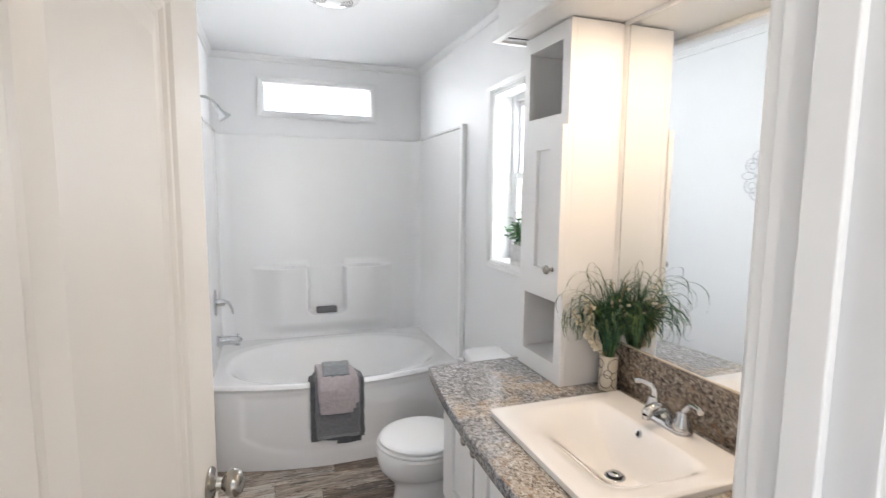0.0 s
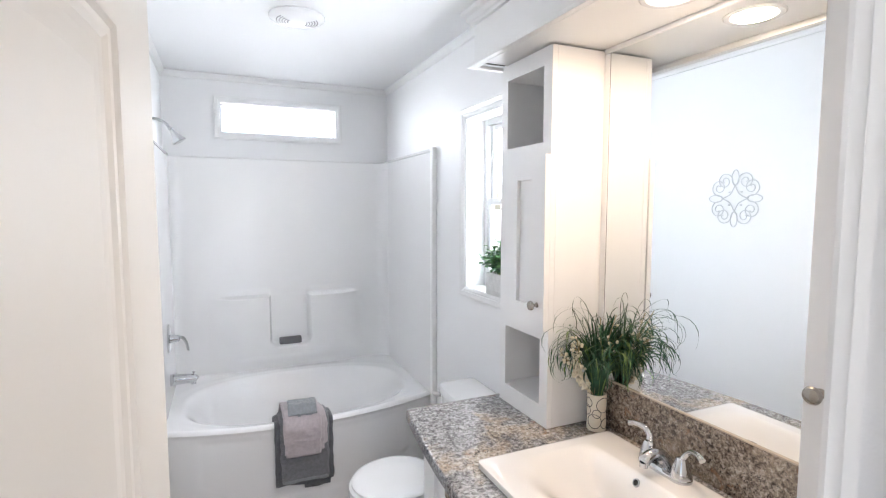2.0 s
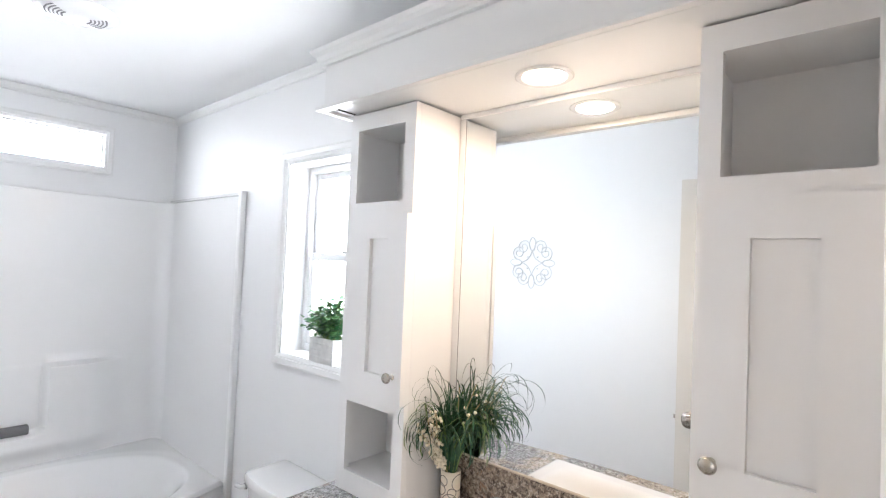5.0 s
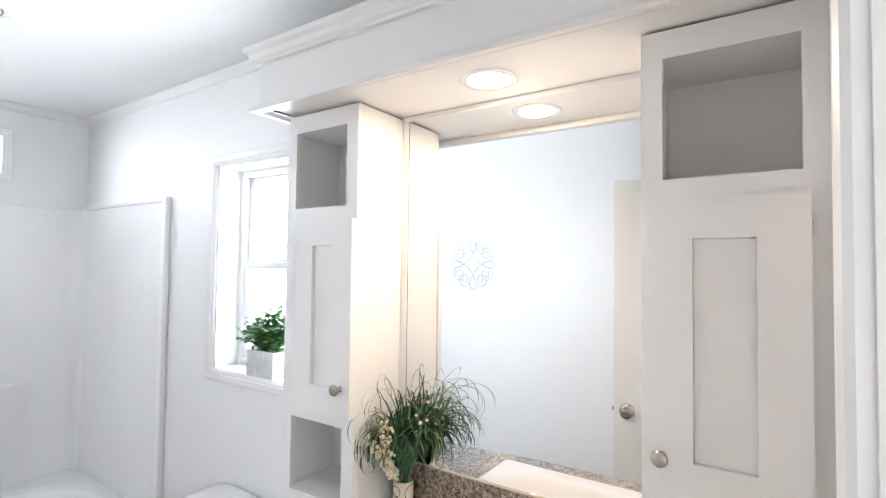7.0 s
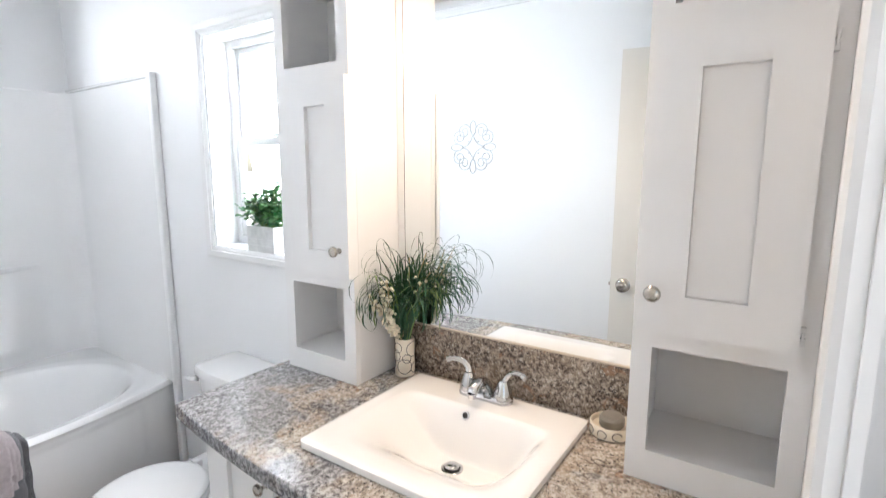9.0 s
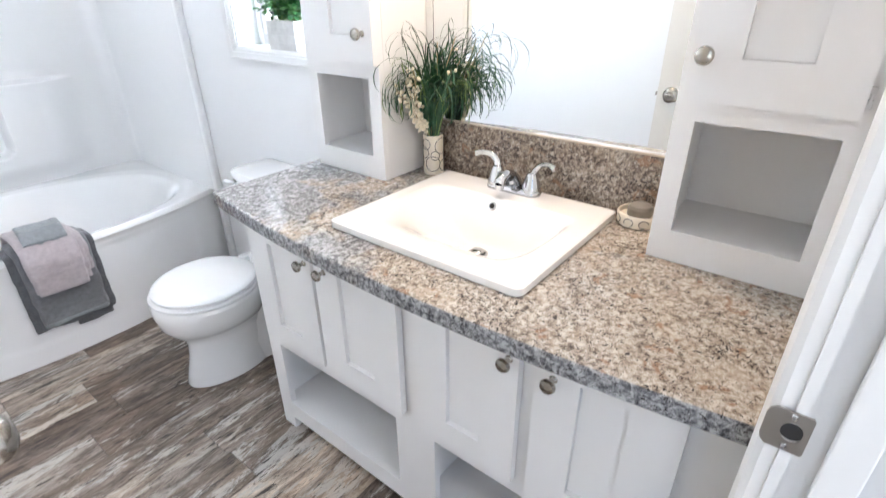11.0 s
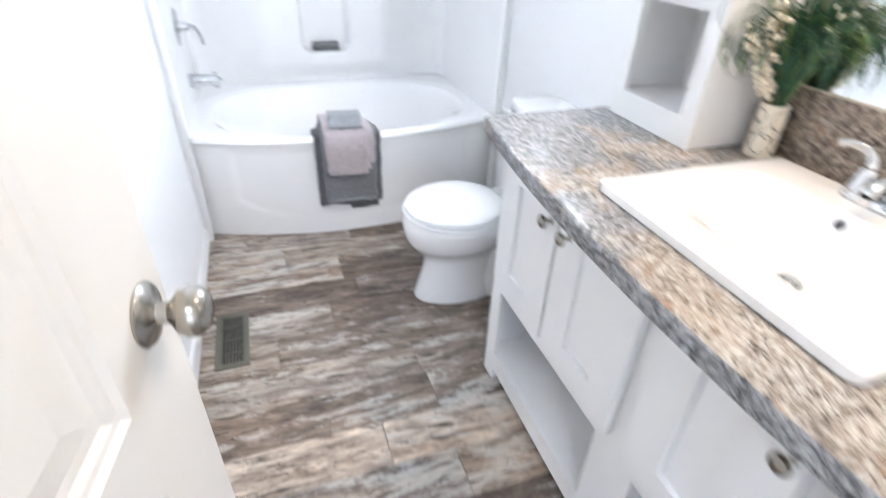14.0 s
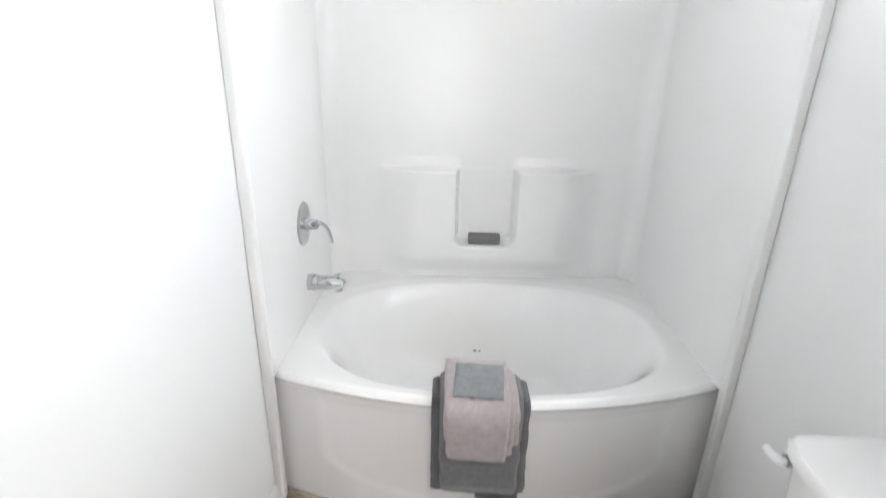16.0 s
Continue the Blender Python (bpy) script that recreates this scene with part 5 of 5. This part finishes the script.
for k in range(4):
    a = math.pi / 2 * k
    # a concave side of the central diamond
    c0, c1 = wall_pt(a, 0.072), wall_pt(a + math.pi / 2, 0.072)
    cm = wall_pt(a + math.pi / 4, 0.036)
    part("diamond_bar", tube(bmesh.new(), spline([c0, cm, c1], 10), 0.0026, 6), WHITEM, art)
    loop_pts = [(0.012, AY + math.cos(a) * (0.113 + 0.042 * math.cos(t)) - math.sin(a) * 0.020 * math.sin(t), AZ + math.sin(a) * (0.113 + 0.042 * math.cos(t)) + math.cos(a) * 0.020 * math.sin(t)) for t in [2 * math.pi * q / 28 for q in range(29)]]
    part("loop", tube(bmesh.new(), loop_pts, 0.0024, 6), WHITEM, art)
    for s in (-1, 1):
        ca = a + s * math.pi / 8 * 1.45
        cc = wall_pt(ca, 0.112)
        pts = []
        for q in range(34):
            t = q / 33
            rr = 0.040 * (1 - t) ** 0.8 + 0.006
            an = ca - s * 2.2 + s * (1 - t) * 0.0 + s * t * 3.3 * math.pi
            pts.append((0.012, cc[1] + rr * math.cos(an), cc[2] + rr * math.sin(an)))
        pts = spline([wall_pt(a, 0.074), wall_pt(a + s * 0.18, 0.085)], 4)[:4] + pts
        part("scroll", tube(bmesh.new(), pts, 0.0025, 6), WHITEM, art)
for k in range(4):
    a = math.pi / 4 + math.pi / 2 * k
    part("spacer", tube(bmesh.new(), [wall_pt(a, 0.05, 0.0005), wall_pt(a, 0.05, 0.013)], 0.003, 6), WHITEM, art)

# soap dish with a bar of soap
DX, DY = 1.402, 0.372
dish = thing("soap_dish", (DX, DY, CT), "round cream soap dish with black glazed curls", "soap dish")
part("bowl", lathe([(0, 0.001), (0.046, 0.001), (0.049, 0.004), (0.050, 0.028), (0.048, 0.031), (0.045, 0.029), (0.044, 0.018), (0, 0.016)], pose(DX, DY, CT), 36), VASE, dish, smooth=True)
for k in range(9):
    a0 = 2 * math.pi * k / 9 + 0.2
    pts = []
    for q in range(13):
        t = 2 * math.pi * q / 16 + k * 1.3
        a = a0 + 0.22 * math.cos(t)
        pts.append((DX + 0.0503 * math.cos(a), DY + 0.0503 * math.sin(a), CT + 0.015 + 0.0095 * math.sin(t)))
    part("curl", tube(bmesh.new(), pts, 0.0009, 5), INK, dish, "black glazed curl")
solid("soap", loft([egg(DX + 0.004, DY, 0.027, 0.027, 0.025, CT + 0.0165), egg(DX + 0.004, DY, 0.031, 0.031, 0.029, CT + 0.022), egg(DX + 0.004, DY, 0.031, 0.031, 0.029, CT + 0.038), egg(DX + 0.004, DY, 0.026, 0.026, 0.024, CT + 0.044), egg(DX + 0.004, DY, 0.012, 0.012, 0.011, CT + 0.0455)]), STONE, "taupe round bar of soap in the dish", "soap", smooth=True)

# vase with grasses and berries
VCX, VCY, VR, VH = 1.398, 0.995, 0.030, 0.118
vase = thing("vase", (VCX, VCY, CT), "cream ceramic vase with black ring pattern on the counter", "vase")
part("body", lathe([(0, 0.001), (VR - 0.003, 0.001), (VR, 0.004), (VR, VH - 0.004), (VR - 0.002, VH), (VR - 0.006, VH - 0.001), (VR - 0.009, VH - 0.006), (0, VH - 0.007)], pose(VCX, VCY, CT), 40), VASE, vase, smooth=True)
for k in range(3):
    a = 2 * math.pi * k / 3 + 0.5
    part("top_hole", lathe([(0, 0.0008), (0.007, 0.0008), (0.007, 0)], pose(VCX + 0.012 * math.cos(a), VCY + 0.012 * math.sin(a), CT + VH - 0.0066), 14), DARK, vase)
rv = random.Random(5)
for k in range(15):
    a0 = 2 * math.pi * k / 15 * 2.4
    z0 = 0.02 + 0.085 * ((k * 0.618) % 1)
    rr = rv.uniform(0.012, 0.024)
    span = rv.choice((24, 24, 15))
    t0 = rv.uniform(0, 6.28)
    pts = []
    for q in range(span + 1):
        t = t0 + 2 * math.pi * q / 24
        z = z0 + rr * math.sin(t)
        z = min(max(z, 0.006), VH - 0.005)
        a = a0 + rr / VR * math.cos(t)
        pts.append((VCX + (VR + 0.0002) * math.cos(a), VCY + (VR + 0.0002) * math.sin(a), CT + z))
    part("ring", tube(bmesh.new(), pts, 0.0010, 5), INK, vase, "black glazed ring")

grass = thing("artificial_grass", (VCX, VCY, CT + VH - 0.006), "dark green artificial grass spilling from the vase", "plant")


def kept_clear(p):
    """Bends a point softly away from the mirror, the tower's side and the counter."""
    x, y = p.x, p.y
    if x > VCX:
        x = VCX + 0.030 * math.tanh((x - VCX) / 0.030)
    if y > VCY and x > 1.235:
        y = VCY + 0.050 * math.tanh((y - VCY) / 0.050)
    elif y > VCY:
        y = VCY + 0.085 * math.tanh((y - VCY) / 0.085)
    return Vector((x, y, max(p.z, CT + 0.006)))


def blade(bm, start, az, lean, length, bend, swirl, w, late=1.6):
    """A narrow folded leaf blade that rises, arches over and curls."""
    n = 22
    p = Vector(start)
    pts = []
    for i in range(n + 1):
        t = i / n
        pts.append(kept_clear(p))
        th = lean + bend * t ** late
        a = az + swirl * t * t + 0.5 * t * math.sin(6.0 * t + 9.0 * swirl)
        p = p + Vector((math.sin(th) * math.cos(a), math.sin(th) * math.sin(a), math.cos(th))) * (length / n)
    prev = None
    for i, p in enumerate(pts):
        d = (pts[min(i + 1, n)] - pts[max(i - 1, 0)])
        d = d.normalized() if d.length > 1e-6 else Vector((0, 0, 1))
        s = d.cross(Vector((0.3, 0.2, 1)))
        s = s.normalized() if s.length > 1e-4 else Vector((1, 0, 0))
        u = s.cross(d)
        t = i / n
        ww = w * (0.6 + 0.4 * math.sin(math.pi * min(1, t * 1.3 + 0.1))) * (1 - 0.75 * sstep(0.82, 1.0, t))
        v = [bm.verts.new(p - s * ww), bm.verts.new(p + u * ww * 0.35), bm.verts.new(p + s * ww)]
        if prev:
            bm.faces.new((prev[0], prev[1], v[1], v[0]))
            bm.faces.new((prev[1], prev[2], v[2], v[1]))
        prev = v


rg = random.Random(11)


def azimuth():
    """Mostly towards the open sides; few blades stand where the berry stalk leans out."""
    while True:
        a = rg.choice((rg.uniform(95, 250), rg.uniform(120, 275), rg.uniform(0, 360), rg.uniform(-95, 60)))
        if not 150 < a < 212 or rg.random() < 0.12:
            return math.radians(a)


def base_point(a, r=0.017):
    q = rg.uniform(0.2, 1) * r
    return (VCX + q * math.cos(a), VCY + q * math.sin(a), CT + VH - 0.006)


for nm, count, mat, lab in (("blade", 150, LEAF, ""), ("blade", 44, LEAF2, "pale green blade")):
    for k in range(count):
        bm = bmesh.new()
        a = azimuth()
        if k % 5 < 2:
            # upright core that fans out and nods at the tip
            blade(bm, base_point(a), a, rg.uniform(0.02, 0.22), rg.uniform(0.21, 0.33), rg.uniform(1.6, 4.4), rg.uniform(-3.0, 3.0), rg.uniform(0.0028, 0.0046), 2.6)
        else:
            # arcs over the side, with curling tips
            blade(bm, base_point(a), a, rg.uniform(0.03, 0.26), rg.uniform(0.24, 0.37), rg.uniform(2.8, 5.6), rg.uniform(-4.0, 4.0), rg.uniform(0.0022, 0.0036), 2.3)
        part(nm, bm, mat, grass, lab, smooth=True)
# thin blades that loop out and above the rest
for k in range(26):
    bm = bmesh.new()
    a = azimuth()
    blade(bm, base_point(a), a, rg.uniform(0.0, 0.2), rg.uniform(0.36, 0.52), rg.uniform(3.8, 6.6), rg.uniform(-3.4, 3.4), rg.uniform(0.0017, 0.0024), 2.8)
    part("blade", bm, LEAF, grass, smooth=True)
# a few stand straight up and loop over at the top
for k in range(9):
    bm = bmesh.new()
    a = azimuth()
    blade(bm, base_point(a), a, rg.uniform(0.0, 0.12), rg.uniform(0.34, 0.46), rg.uniform(3.6, 5.6), rg.uniform(-3, 3), rg.uniform(0.0016, 0.0024), 4.2)
    part("blade", bm, LEAF, grass, smooth=True)
bm, beads = bmesh.new(), []
for k in range(11):
    if k < 7:
        tipx, tipy, tipz = 1.292 + rg.uniform(-0.025, 0.025), rg.uniform(0.965, 1.02), CT + rg.uniform(0.21, 0.32)
        mid = (VCX - 0.055, VCY, CT + VH + 0.045)
    else:
        tipx, tipy, tipz = 1.385 + rg.uniform(-0.03, 0.03), VCY - rg.uniform(0.04, 0.13), CT + rg.uniform(0.30, 0.40)
        mid = (VCX - 0.006, VCY - 0.02, CT + VH + 0.10)
    st = spline([(VCX - 0.012, VCY, CT + VH - 0.006), mid, (tipx, tipy, tipz)], 10)
    tube(bm, st, 0.0013, 5)
    for i in range(7 if k < 7 else 14, len(st)):
        for q in range((2 if i % 2 else 1) if k < 7 else (i % 3 == 0)):
            c = kept_clear(st[i] + Vector((rg.uniform(-0.015, 0.012), rg.uniform(-0.014, 0.014), rg.uniform(-0.009, 0.012))))
            r = rg.uniform(0.0038, 0.0066)
            beads.append((c, r))
            tube(bm, [st[i], c], 0.0007, 4)
berries = thing("berry_spray", (VCX, VCY, CT + VH), "spray of cream berries on dry twigs in the vase", "plant")
part("twigs", bm, TWIG, berries)
for c, r in beads:
    bm2 = bmesh.new()
    bmesh.ops.create_icosphere(bm2, subdivisions=2, radius=r)
    bm2.transform(Matrix.Translation(c))
    part("berry", bm2, BERRY, berries, smooth=True)

# planter on the window sill
PX0, PX1, PY0, PY1, PZ0, PZ1 = 1.452, 1.556, 1.668, 1.83, WZ0 + 0.0045, 1.288
pln = thing("planter_box", (1.505, 1.749, PZ0), "whitewashed wooden planter box on the window sill", "planter")
for k in range(4):
    z0 = PZ0 + (PZ1 - PZ0) * k / 4
    z1 = z0 + (PZ1 - PZ0) / 4 - 0.0004
    part("slat", B((PX0, PY0, z0, PX0 + 0.008, PY1, z1), bevel=0.001), WASH, pln)
    part("slat", B((PX1 - 0.008, PY0, z0, PX1, PY1, z1), bevel=0.001), WASH, pln)
    part("slat", B((PX0 + 0.0085, PY0, z0, PX1 - 0.0085, PY0 + 0.008, z1), bevel=0.001), WASH, pln)
    part("slat", B((PX0 + 0.0085, PY1 - 0.008, z0, PX1 - 0.0085, PY1, z1), bevel=0.001), WASH, pln)
part("moss", B((PX0 + 0.0085, PY0 + 0.0085, PZ0 + 0.002, PX1 - 0.0085, PY1 - 0.0085, PZ1 - 0.012), bevel=0.006), SOIL, pln)
ivy = thing("ivy_plant", (1.505, 1.749, PZ1 - 0.012), "small bushy green ivy plant in the planter box", "plant")


def ivy_leaf(bm, c, d, up, s):
    """A five-lobed leaf, folded a little along its rib."""
    d = d.normalized()
    w = d.cross(up)
    w = w.normalized() if w.length > 1e-4 else Vector((1, 0, 0))
    u = w.cross(d)
    shape = [(0.0, 0.0), (0.15, 0.42), (0.38, 0.50), (0.48, 0.30), (0.72, 0.34), (1.0, 0.0)]
    rib = [bm.verts.new(c + d * (s * t)) for t, _ in shape]
    for sg in (-1, 1):
        side = [rib[0]] + [bm.verts.new(c + d * (s * t) + w * (sg * s * h) + u * (s * 0.22 * h)) for t, h in shape[1:-1]] + [rib[-1]]
        for i in range(len(shape) - 1):
            f = list(dict.fromkeys((rib[i], rib[i + 1], side[i + 1], side[i])))
            if len(f) > 2:
                bm.faces.new(f)


ri = random.Random(3)
bma, bmb, bmt = bmesh.new(), bmesh.new(), bmesh.new()
for k in range(120):
    a = ri.uniform(0, 2 * math.pi)
    lean = ri.uniform(0.01, 0.12)
    h = ri.uniform(0.04, 0.185) * (1 - 0.25 * (lean > 0.055))
    base = Vector((1.505 + ri.uniform(-0.03, 0.03), 1.749 + ri.uniform(-0.055, 0.055), PZ1 - 0.012))
    tip = base + Vector((math.cos(a) * lean * 0.7, math.sin(a) * lean, h))
    tip.x = min(tip.x, 1.555)
    mid = base.lerp(tip, 0.55) + Vector((0, 0, 0.014))
    st = spline([base, mid, tip], 5)
    tube(bmt, st, 0.0009, 4)
    for i in range(3, len(st)):
        if ri.random() < 0.75:
            dd = Vector((ri.uniform(-1, 1), ri.uniform(-1, 1), ri.uniform(-0.5, 0.4)))
            ivy_leaf(bma if ri.random() < 0.62 else bmb, st[i], dd, Vector((ri.uniform(-0.4, 0.4), ri.uniform(-0.4, 0.4), 1)), ri.uniform(0.020, 0.034))
part("stems", bmt, LEAF2, ivy)
part("leaves", bma, IVY, ivy)
part("young_leaves", bmb, IVY2, ivy, "lighter young leaves")

# ---- floor planks, laid across the room ----
floor = thing("floor", (0.73, 1.2, 0.0), "weathered grey-brown barn-wood vinyl plank floor", "floor", kind="structure")
rp = random.Random(21)
PWID, GAP = 0.1545, 0.0008
joints = {2.296: [0.335], 2.1415: [0.565], 1.2145: [0.556], 1.06: [0.742], 0.9055: [0.20, 1.08]}
meshes = {}
rowy = 2.296 + 2 * PWID
while rowy > -1.95:
    y1, y0 = rowy, rowy - PWID
    lo, hi = (0.001, W - 0.001) if y1 > 0.05 else (-0.899, W + 0.03)
    cuts = next((v for k, v in joints.items() if abs(k - y1) < 0.002), None)
    if cuts is None:
        c = rp.uniform(0.1, 0.9)
        cuts = [c] if c > 0.45 else [c, c + 0.92]
        if lo < -0.5:
            cuts = [c - 0.75] + cuts
    ends = [lo] + sorted(q for q in cuts if lo + 0.05 < q < hi - 0.05) + [hi]
    for a, b in zip(ends, ends[1:]):
        L = round(b - a, 3)
        if L not in meshes:
            bm = B((-L / 2 + GAP, -PWID / 2 + GAP, -0.006, L / 2 - GAP, PWID / 2 - GAP, 0.0), bevel=0.0009, seg=1)
            me = bpy.data.meshes.new("plank")
            bm.to_mesh(me)
            bm.free()
            me.materials.append(PLANK)
            meshes[L] = me
        ob = new("plank", meshes[L])
        ob.parent = floor
        ob.location = Vector(((a + b) / 2, (y0 + y1) / 2, 0)) - Vector((0.73, 1.2, 0))
    rowy -= PWID
